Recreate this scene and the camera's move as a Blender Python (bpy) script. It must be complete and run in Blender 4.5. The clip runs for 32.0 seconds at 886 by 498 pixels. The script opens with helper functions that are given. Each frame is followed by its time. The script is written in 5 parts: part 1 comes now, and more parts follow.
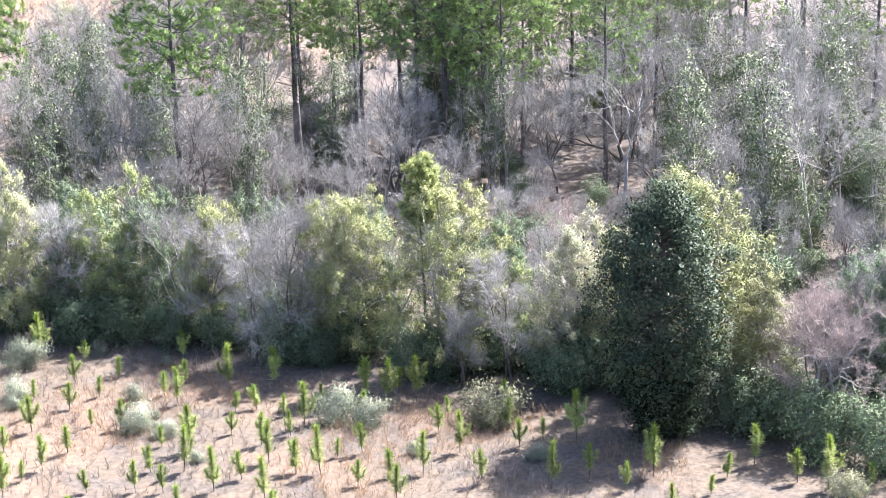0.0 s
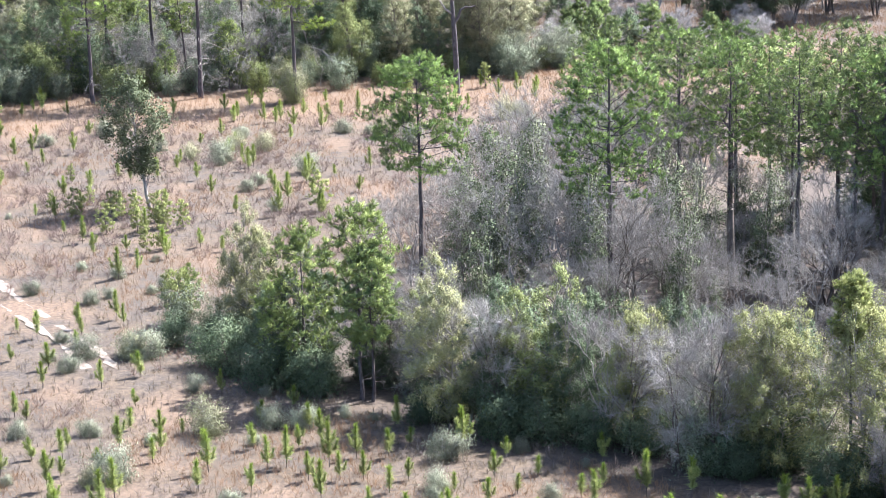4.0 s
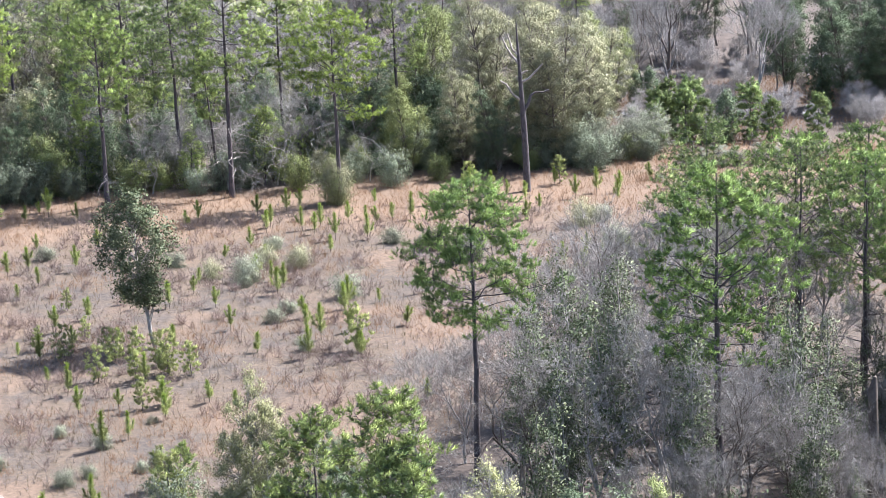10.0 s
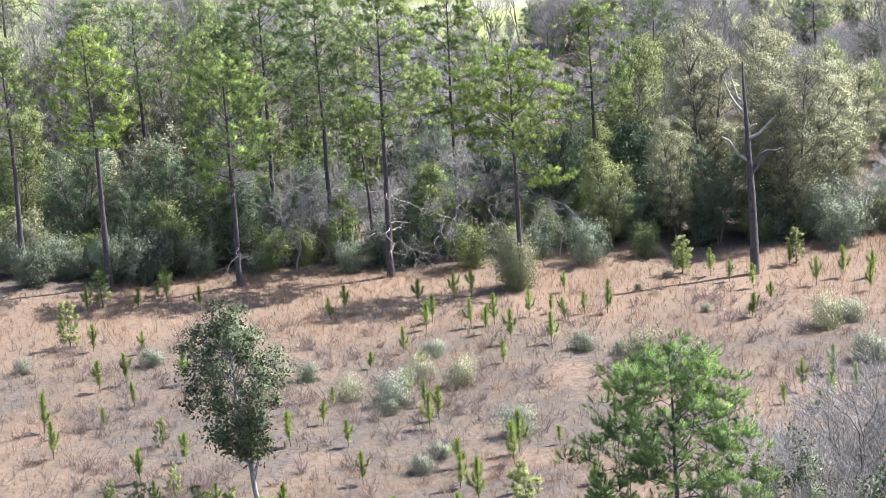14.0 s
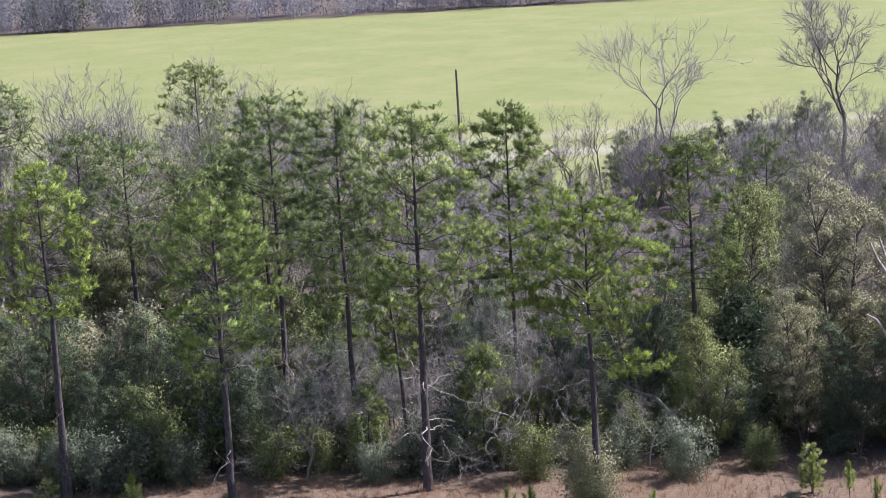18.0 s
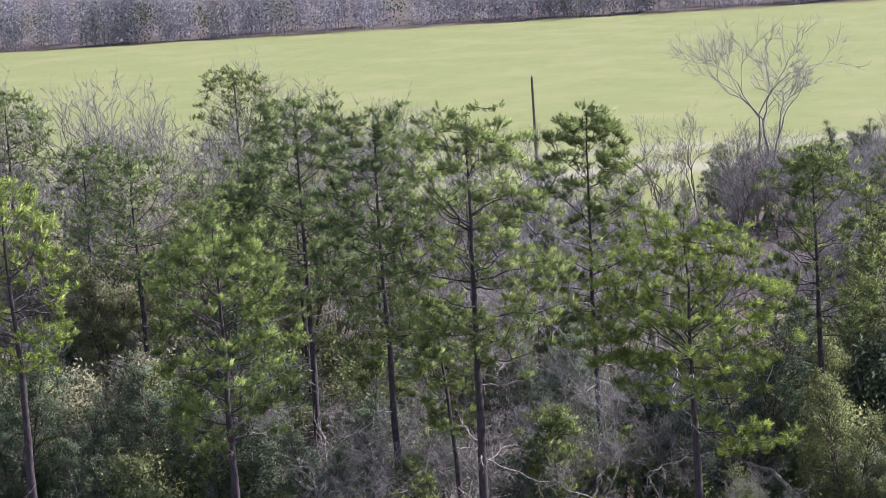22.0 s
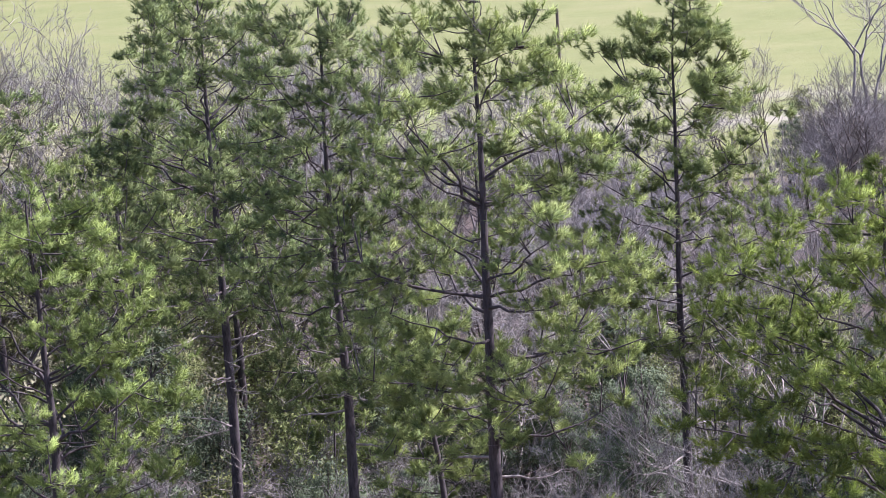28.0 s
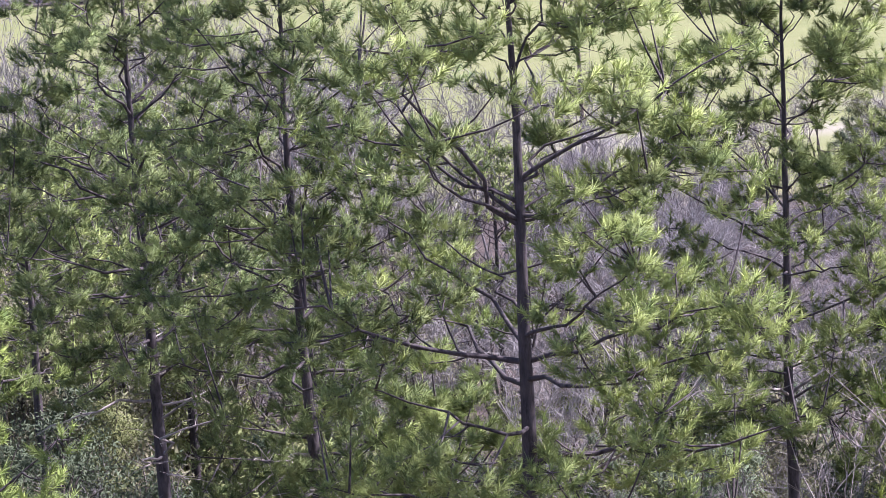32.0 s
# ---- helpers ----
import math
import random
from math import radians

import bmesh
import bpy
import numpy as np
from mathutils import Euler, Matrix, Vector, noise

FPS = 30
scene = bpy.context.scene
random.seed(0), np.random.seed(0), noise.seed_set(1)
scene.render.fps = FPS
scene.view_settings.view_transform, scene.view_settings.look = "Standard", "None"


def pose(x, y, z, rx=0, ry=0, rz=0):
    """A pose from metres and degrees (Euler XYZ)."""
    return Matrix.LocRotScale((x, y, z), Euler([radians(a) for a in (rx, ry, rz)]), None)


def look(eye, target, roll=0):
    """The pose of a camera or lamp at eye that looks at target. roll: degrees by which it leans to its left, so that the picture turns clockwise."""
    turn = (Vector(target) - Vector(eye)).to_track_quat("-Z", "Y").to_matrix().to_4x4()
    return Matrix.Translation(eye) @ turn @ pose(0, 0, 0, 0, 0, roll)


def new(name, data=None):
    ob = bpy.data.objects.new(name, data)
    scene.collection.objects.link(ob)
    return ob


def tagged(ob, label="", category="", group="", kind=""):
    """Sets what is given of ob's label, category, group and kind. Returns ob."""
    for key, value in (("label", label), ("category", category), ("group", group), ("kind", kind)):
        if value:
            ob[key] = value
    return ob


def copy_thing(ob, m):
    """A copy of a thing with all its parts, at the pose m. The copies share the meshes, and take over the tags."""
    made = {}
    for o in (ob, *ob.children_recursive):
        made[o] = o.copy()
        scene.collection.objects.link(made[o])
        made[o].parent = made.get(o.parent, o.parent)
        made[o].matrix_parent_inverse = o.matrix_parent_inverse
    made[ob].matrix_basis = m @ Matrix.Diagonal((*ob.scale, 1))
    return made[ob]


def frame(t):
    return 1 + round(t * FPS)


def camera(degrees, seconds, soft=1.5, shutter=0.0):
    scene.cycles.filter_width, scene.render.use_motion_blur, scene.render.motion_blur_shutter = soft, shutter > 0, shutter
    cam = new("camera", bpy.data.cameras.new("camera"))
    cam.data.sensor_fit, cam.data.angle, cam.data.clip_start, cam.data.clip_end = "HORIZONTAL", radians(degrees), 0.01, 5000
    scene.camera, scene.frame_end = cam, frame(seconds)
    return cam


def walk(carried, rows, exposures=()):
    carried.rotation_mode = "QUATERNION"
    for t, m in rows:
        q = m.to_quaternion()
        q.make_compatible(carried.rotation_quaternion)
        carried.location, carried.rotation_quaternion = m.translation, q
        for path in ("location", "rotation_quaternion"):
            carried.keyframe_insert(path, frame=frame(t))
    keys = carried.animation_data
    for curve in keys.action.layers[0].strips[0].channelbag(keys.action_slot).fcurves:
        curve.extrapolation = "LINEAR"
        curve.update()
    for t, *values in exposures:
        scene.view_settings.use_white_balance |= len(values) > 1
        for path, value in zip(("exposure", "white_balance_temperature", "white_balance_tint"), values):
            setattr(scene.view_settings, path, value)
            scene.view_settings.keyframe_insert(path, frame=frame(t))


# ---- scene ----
cam = camera(23.63, 32.0, 0.5)
PATH = [
    (0, (-12.200, -213.962, 44.645), (-5.970, -196.097, 38.161), -1.46),
    (0.5, (-12.113, -213.944, 44.789), (-6.840, -195.744, 38.388), -1.55),
    (1, (-12.120, -213.946, 44.852), (-7.124, -195.631, 38.560), -1.57),
    (1.5, (-12.096, -213.914, 44.904), (-7.094, -195.571, 38.700), -1.54),
    (2, (-12.075, -213.937, 44.910), (-7.276, -195.495, 38.836), -1.58),
    (2.5, (-12.086, -213.916, 45.002), (-8.013, -195.256, 39.067), -1.66),
    (3, (-12.095, -213.867, 45.091), (-8.639, -195.040, 39.295), -1.73),
    (3.5, (-12.068, -213.863, 45.217), (-9.207, -194.895, 39.558), -1.84),
    (4, (-12.036, -213.848, 45.235), (-9.645, -194.774, 39.714), -1.84),
    (4.5, (-12.051, -213.737, 45.237), (-9.673, -194.633, 39.815), -1.84),
    (6.5, (-10.837, -208.076, 44.441), (-8.510, -188.824, 39.550), -1.97),
    (7, (-10.419, -205.327, 44.174), (-8.212, -186.036, 39.378), -2.05),
    (7.5, (-9.962, -202.276, 43.934), (-7.733, -182.974, 39.194), -2.06),
    (8, (-9.400, -199.005, 43.843), (-7.158, -179.709, 39.087), -2.09),
    (8.5, (-8.845, -195.370, 43.745), (-6.607, -176.092, 38.913), -2.15),
    (9, (-8.266, -191.494, 43.581), (-6.112, -172.227, 38.665), -2.22),
    (9.5, (-7.683, -187.498, 43.409), (-5.792, -168.223, 38.420), -2.37),
    (10, (-6.990, -183.327, 43.332), (-5.311, -164.051, 38.273), -2.55),
    (10.5, (-6.337, -179.029, 43.248), (-4.771, -159.752, 38.153), -2.71),
    (11, (-5.647, -174.648, 43.115), (-4.226, -155.361, 38.018), -2.91),
    (11.5, (-4.941, -170.211, 43.036), (-3.738, -150.916, 37.911), -3.09),
    (12, (-4.373, -165.653, 42.789), (-3.349, -146.349, 37.662), -3.24),
    (12.5, (-3.766, -160.965, 42.479), (-2.959, -141.645, 37.369), -3.29),
    (13, (-3.279, -156.224, 41.952), (-2.934, -136.881, 36.881), -3.49),
    (13.5, (-2.758, -151.410, 41.564), (-2.939, -132.057, 36.522), -3.73),
    (14, (-2.339, -146.585, 41.272), (-2.749, -127.230, 36.252), -3.77),
    (14.5, (-2.180, -141.799, 40.809), (-2.835, -122.435, 35.848), -3.82),
    (16.5, (-1.000, -125.232, 35.502), (-2.250, -105.674, 31.515), -3.58),
    (17, (-1.008, -120.541, 34.873), (-2.226, -100.938, 31.100), -3.66),
    (17.5, (-0.979, -115.682, 34.785), (-2.173, -96.052, 31.146), -3.60),
    (18, (-0.969, -110.941, 34.711), (-2.134, -91.287, 31.198), -3.58),
    (18.5, (-0.983, -106.570, 34.564), (-2.164, -86.903, 31.127), -3.56),
    (19, (-1.060, -102.767, 34.187), (-2.271, -83.093, 30.801), -3.54),
    (19.5, (-1.155, -99.621, 33.623), (-2.380, -79.938, 30.293), -3.51),
    (20, (-1.148, -96.929, 33.083), (-2.381, -77.241, 29.788), -3.53),
    (20.5, (-1.178, -94.551, 32.524), (-2.405, -74.865, 29.212), -3.63),
    (21, (-1.229, -92.071, 32.017), (-2.738, -72.412, 28.667), -3.84),
    (21.5, (-1.300, -89.433, 31.591), (-3.043, -69.788, 28.269), -3.94),
    (22, (-1.494, -86.559, 31.172), (-3.429, -66.925, 27.890), -3.91),
    (22.5, (-1.688, -83.360, 30.726), (-3.779, -63.738, 27.471), -3.89),
    (23, (-1.928, -80.020, 30.126), (-4.025, -60.400, 26.862), -3.85),
    (23.5, (-2.191, -76.624, 29.483), (-4.296, -57.008, 26.202), -3.80),
    (24, (-2.452, -73.114, 28.920), (-4.576, -53.508, 25.592), -3.82),
    (24.5, (-2.748, -69.599, 28.393), (-4.892, -50.004, 25.011), -3.81),
    (26.5, (-4.055, -55.978, 26.414), (-6.175, -36.407, 22.884), -3.93),
    (27, (-4.335, -52.774, 25.938), (-6.436, -33.204, 22.388), -3.95),
    (27.5, (-4.655, -49.497, 25.471), (-6.735, -29.928, 21.904), -3.94),
    (28, (-4.938, -46.317, 25.037), (-6.976, -26.749, 21.443), -3.98),
    (28.5, (-5.231, -43.149, 24.565), (-7.232, -23.577, 20.968), -4.00),
    (29, (-5.522, -40.028, 24.141), (-7.524, -20.456, 20.547), -4.04),
    (29.5, (-5.806, -36.974, 23.790), (-7.816, -17.402, 20.200), -4.08),
    (30, (-6.100, -34.091, 23.456), (-8.111, -14.513, 19.903), -4.11),
    (30.5, (-6.411, -31.423, 23.103), (-8.415, -11.831, 19.616), -4.07),
    (31, (-6.710, -29.403, 22.800), (-8.741, -9.812, 19.327), -4.06),
    (31.5, (-6.886, -28.249, 22.423), (-8.991, -8.661, 18.973), -4.01),
    (32, (-7.053, -27.938, 21.934), (-9.092, -8.333, 18.545), -3.83),
]
walk(cam, [(t, look(eye, target, roll)) for t, eye, target, roll in PATH],
     [(0, 2.6, 5880, 15), (2, 2.5, 5830, 14), (4, 2.08, 5830, 13), (7, 1.96, 5830, 14), (9, 1.86, 5820, 14), (11.5, 1.72, 5830, 13), (14, 1.7, 5840, 12), (16.5, 1.14, 5850, 17), (19, 0.84, 5780, 23), (24, 0.84, 5760, 24), (28, 1.08, 5700, 31), (32, 1.22, 5680, 35)])

# ---- light ----
SUN_DIR = Vector((0.581, 0.215, 0.785)).normalized()
sun = new("sun", bpy.data.lights.new("sun", "SUN"))
sun.data.energy, sun.data.angle, sun.data.color = 5.0, radians(0.6), (1.0, 0.95, 0.86)
sun.matrix_world = look(SUN_DIR * 200, (0, 0, 0))
world = bpy.data.worlds.new("world")
scene.world = world
world.use_nodes = True
sky = world.node_tree.nodes.new("ShaderNodeTexSky")
sky.sky_type, sky.sun_disc = "NISHITA", False
sky.sun_elevation = math.asin(SUN_DIR.z)
sky.sun_rotation = math.atan2(SUN_DIR.x, SUN_DIR.y)
sky.dust_density = 2.0
world.node_tree.nodes["Background"].inputs["Strength"].default_value = 0.088
world.node_tree.links.new(sky.outputs["Color"], world.node_tree.nodes["Background"].inputs["Color"])


# ---- materials ----
def material(name):
    m = bpy.data.materials.new(name)
    m.use_nodes = True
    nt = m.node_tree
    return m, nt, nt.nodes["Principled BSDF"], nt.nodes["Material Output"]


def node(nt, kind, **values):
    n = nt.nodes.new(kind)
    for key, value in values.items():
        n.inputs[key].default_value = value
    return n


def noise_tex(nt, coord, scale, detail=4.0, rough=0.6):
    n = node(nt, "ShaderNodeTexNoise", Scale=scale, Detail=detail, Roughness=rough)
    nt.links.new(coord, n.inputs["Vector"])
    return n.outputs["Fac"]


def mixed(nt, fac, a, b):
    """A colour between a and b (colours or sockets)."""
    n = nt.nodes.new("ShaderNodeMix")
    n.data_type = "RGBA"
    if isinstance(fac, float):
        n.inputs[0].default_value = fac
    else:
        nt.links.new(fac, n.inputs[0])
    for k, c in ((6, a), (7, b)):
        if isinstance(c, tuple):
            n.inputs[k].default_value = (*c, 1)
        else:
            nt.links.new(c, n.inputs[k])
    return n.outputs[2]


def spread_of(nt, fac, low, high):
    n = node(nt, "ShaderNodeMapRange", **{"From Min": low, "From Max": high})
    nt.links.new(fac, n.inputs["Value"])
    return n.outputs["Result"]


def leaf_material(name, dark, light, rough=0.55, through_light=0.35, other=None, patch=0.9, share=0.5):
    """Foliage: each leaf its own shade between dark and light, each plant a little different, partly translucent."""
    m, nt, bsdf, out = material(name)
    geo = nt.nodes.new("ShaderNodeNewGeometry")
    info = nt.nodes.new("ShaderNodeObjectInfo")
    coord = nt.nodes.new("ShaderNodeTexCoord").outputs["Object"]
    c = mixed(nt, geo.outputs["Random Per Island"], dark, light)
    c = mixed(nt, spread_of(nt, noise_tex(nt, coord, patch), 0.38, 0.66), c, mixed(nt, share, c, other or light))
    hsv = node(nt, "ShaderNodeHueSaturation")
    value = node(nt, "ShaderNodeMapRange", **{"To Min": 0.75, "To Max": 1.25})
    nt.links.new(info.outputs["Random"], value.inputs["Value"])
    nt.links.new(value.outputs["Result"], hsv.inputs["Value"])
    nt.links.new(c, hsv.inputs["Color"])
    c = hsv.outputs["Color"]
    nt.links.new(c, bsdf.inputs["Base Color"])
    bsdf.inputs["Roughness"].default_value = rough
    bsdf.inputs["Specular IOR Level"].default_value = 0.4 if rough < 0.45 else 0.12
    tl = nt.nodes.new("ShaderNodeBsdfTranslucent")
    nt.links.new(c, tl.inputs["Color"])
    mix = nt.nodes.new("ShaderNodeMixShader")
    mix.inputs[0].default_value = through_light
    nt.links.new(bsdf.outputs[0], mix.inputs[1])
    nt.links.new(tl.outputs[0], mix.inputs[2])
    nt.links.new(mix.outputs[0], out.inputs["Surface"])
    return m


def bark_material(name, dark, light, stretch=5.0, bump=0.5, patch=None):
    m, nt, bsdf, out = material(name)
    tc = nt.nodes.new("ShaderNodeTexCoord").outputs["Object"]
    mp = nt.nodes.new("ShaderNodeMapping")
    mp.inputs["Scale"].default_value = (stretch, stretch, 1.2)
    nt.links.new(tc, mp.inputs["Vector"])
    fine = noise_tex(nt, mp.outputs[0], 2.2, 6.0, 0.7)
    broad = noise_tex(nt, tc, 0.6, 3.0)
    c = mixed(nt, spread_of(nt, fine, 0.35, 0.68), dark, light)
    c = mixed(nt, spread_of(nt, broad, 0.5, 0.75), c, patch or light)
    nt.links.new(c, bsdf.inputs["Base Color"])
    bsdf.inputs["Roughness"].default_value = 0.9
    b = node(nt, "ShaderNodeBump", Strength=bump, Distance=0.03)
    nt.links.new(fine, b.inputs["Height"])
    nt.links.new(b.outputs[0], bsdf.inputs["Normal"])
    return m


NEEDLE = leaf_material("pine_needles", (0.051, 0.083, 0.029), (0.258, 0.338, 0.112), 0.5, 0.22, (0.492, 0.566, 0.193), 1.4, 0.75)
NEEDLE_DARK = leaf_material("pine_needles_deep", (0.036, 0.063, 0.028), (0.189, 0.261, 0.100), 0.5, 0.22, (0.391, 0.464, 0.171), 1.4, 0.75)
# two yellower needle copies; sunlight on the edge pines is coloured in
NEEDLE_SUN_GREEN = leaf_material("pine_needles_sunlit_green", (0.047, 0.081, 0.025), (0.238, 0.328, 0.099), 0.5, 0.22, (0.427, 0.525, 0.151), 1.4, 0.8)
NEEDLE_SUN_GOLD = leaf_material("pine_needles_sunlit_gold", (0.051, 0.083, 0.021), (0.245, 0.329, 0.075), 0.5, 0.22, (0.447, 0.542, 0.125), 1.4, 0.8)
NEEDLE_DEEP = leaf_material("pine_needles_sombre", (0.031, 0.065, 0.022), (0.167, 0.257, 0.083), 0.5, 0.22, (0.335, 0.443, 0.130), 1.4, 0.75)
NEEDLE_OLD = leaf_material("old_pine_needles", (0.025, 0.048, 0.021), (0.103, 0.148, 0.055), 0.5, 0.24, (0.206, 0.255, 0.092), 1.4, 0.75)
SAPLING_NEEDLE = leaf_material("young_needles", (0.137, 0.185, 0.050), (0.399, 0.440, 0.165), 0.5, 0.45, (0.525, 0.520, 0.242))
YOUNG_TOP = leaf_material("candle_needles", (0.081, 0.145, 0.027), (0.287, 0.369, 0.068), 0.5, 0.45, (0.380, 0.427, 0.095))
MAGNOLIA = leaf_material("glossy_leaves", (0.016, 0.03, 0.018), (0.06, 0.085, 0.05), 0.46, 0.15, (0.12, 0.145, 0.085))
PALE = leaf_material("pale_spring_leaves", (0.142, 0.152, 0.064), (0.342, 0.342, 0.166), 0.7, 0.2, (0.424, 0.412, 0.246))
MID = leaf_material("green_leaves", (0.091, 0.120, 0.043), (0.285, 0.325, 0.125), 0.7, 0.2, (0.366, 0.380, 0.175))
YELLOWISH = leaf_material("yellow_green_young_leaves", (0.115, 0.132, 0.050), (0.294, 0.305, 0.127), 0.7, 0.22, (0.410, 0.398, 0.207))
OLIVE = leaf_material("dusty_oak_leaves", (0.130, 0.141, 0.073), (0.342, 0.339, 0.197), 0.7, 0.2, (0.432, 0.398, 0.283))
# lighter copy of the magnolia leaf, with sunshine painted into its colour
MAGNOLIA_PALE = leaf_material("waxy_leaves_sun_in_colour", (0.032, 0.050, 0.024), (0.120, 0.144, 0.076), 0.46, 0.15, (0.240, 0.264, 0.153))
DARK = leaf_material("deep_green_leaves", (0.043, 0.068, 0.041), (0.142, 0.185, 0.101), 0.7, 0.2, (0.204, 0.240, 0.151))
SILVER = leaf_material("silvery_leaves", (0.141, 0.162, 0.107), (0.331, 0.352, 0.253), 0.6, 0.3, (0.381, 0.385, 0.301))
WAXY = leaf_material("waxy_grey_green_leaves", (0.097, 0.124, 0.076), (0.250, 0.282, 0.194), 0.6, 0.2, (0.298, 0.324, 0.242))
STRAW = leaf_material("dry_grass_blades", (0.120, 0.092, 0.058), (0.282, 0.230, 0.157), 0.7, 0.3, (0.254, 0.191, 0.122))
RUST = leaf_material("rust_grass_blades", (0.223, 0.131, 0.077), (0.430, 0.278, 0.174), 0.7, 0.3, (0.439, 0.303, 0.202))
PINE_BARK = bark_material("pine_bark", (0.028, 0.022, 0.024), (0.135, 0.112, 0.115), 5.0, 0.8, (0.085, 0.07, 0.072))
GREY_BARK = bark_material("grey_bark", (0.17, 0.15, 0.14), (0.42, 0.39, 0.36), 3.0, 0.3, (0.34, 0.31, 0.29))
DARK_BARK = bark_material("dark_bark", (0.05, 0.04, 0.035), (0.16, 0.13, 0.11), 3.0, 0.4)
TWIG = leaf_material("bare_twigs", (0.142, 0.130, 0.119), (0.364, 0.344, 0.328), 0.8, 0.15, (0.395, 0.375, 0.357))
# bare twigs again, lightened: the sun on the brush is painted in
PALE_TWIG = leaf_material("brush_twigs_sun_in_colour", (0.21, 0.196, 0.19), (0.50, 0.475, 0.465), 0.8, 0.2, (0.52, 0.49, 0.475))
RED_TWIG = leaf_material("reddish_twigs", (0.216, 0.163, 0.148), (0.403, 0.333, 0.311), 0.8, 0.15)
BRAMBLE = leaf_material("bramble_stems", (0.12, 0.085, 0.075), (0.33, 0.26, 0.235), 0.8, 0.15, (0.30, 0.22, 0.185), 0.25, 0.8)
SNAG_WOOD = bark_material("charred_grey_wood", (0.03, 0.025, 0.027), (0.13, 0.112, 0.115), 3.0, 0.5, (0.085, 0.072, 0.075))
# bluish tint: the haze of distance is put into this twig colour
FAR_TWIG = leaf_material("haze_tinted_twigs", (0.130, 0.128, 0.151), (0.320, 0.315, 0.360), 0.8, 0.1, (0.340, 0.326, 0.354), 0.12)
DEAD_WOOD = bark_material("weathered_dead_wood", (0.17, 0.145, 0.13), (0.48, 0.43, 0.39), 3.0, 0.3)
# grey bark darkened, so the wood's shade sits in the colour itself
SHADE_BARK = bark_material("grey_bark_shaded_copy", (0.10, 0.09, 0.085), (0.27, 0.25, 0.235), 3.0, 0.3, (0.21, 0.19, 0.18))
DRY_BARK = bark_material("reddish_dead_bark", (0.10, 0.065, 0.055), (0.30, 0.215, 0.19), 3.0, 0.4)
POLE_WOOD = bark_material("pole_wood", (0.09, 0.07, 0.06), (0.2, 0.16, 0.13), 4.0, 0.2)


def ground_material():
    m, nt, bsdf, out = material("meadow_soil")
    pos = nt.nodes.new("ShaderNodeNewGeometry").outputs["Position"]
    broad, mid, fine = noise_tex(nt, pos, 0.09, 4.0), noise_tex(nt, pos, 0.5, 5.0), noise_tex(nt, pos, 3.5, 6.0, 0.7)
    cover = nt.nodes.new("ShaderNodeAttribute")
    cover.attribute_name = "cover"
    split = nt.nodes.new("ShaderNodeSeparateColor")
    nt.links.new(cover.outputs["Color"], split.inputs[0])
    dry = mixed(nt, spread_of(nt, fine, 0.3, 0.7), (0.042, 0.03, 0.021), (0.148, 0.108, 0.074))
    dry = mixed(nt, spread_of(nt, mid, 0.42, 0.62), dry, mixed(nt, spread_of(nt, fine, 0.35, 0.65), (0.033, 0.026, 0.022), (0.108, 0.086, 0.070)))
    dry = mixed(nt, spread_of(nt, broad, 0.5, 0.62), dry, mixed(nt, spread_of(nt, fine, 0.3, 0.7), (0.068, 0.044, 0.030), (0.195, 0.134, 0.09)))
    litter = mixed(nt, spread_of(nt, fine, 0.3, 0.7), (0.035, 0.027, 0.022), (0.13, 0.098, 0.078))
    crop = mixed(nt, spread_of(nt, mid, 0.3, 0.7), (0.15, 0.172, 0.05), (0.18, 0.196, 0.062))
    crop = mixed(nt, spread_of(nt, broad, 0.45, 0.65), crop, (0.196, 0.204, 0.074))
    sand = mixed(nt, spread_of(nt, fine, 0.3, 0.7), (0.27, 0.24, 0.20), (0.37, 0.335, 0.29))
    rust = mixed(nt, spread_of(nt, fine, 0.3, 0.7), (0.11, 0.068, 0.042), (0.245, 0.16, 0.10))
    dry = mixed(nt, cover.outputs["Alpha"], dry, rust)
    c = mixed(nt, split.outputs[0], dry, litter)
    c = mixed(nt, split.outputs[1], c, crop)
    c = mixed(nt, split.outputs[2], c, sand)
    nt.links.new(c, bsdf.inputs["Base Color"])
    bsdf.inputs["Roughness"].default_value = 0.95
    b = node(nt, "ShaderNodeBump", Strength=0.6, Distance=0.12)
    nt.links.new(fine, b.inputs["Height"])
    nt.links.new(b.outputs[0], bsdf.inputs["Normal"])
    return m


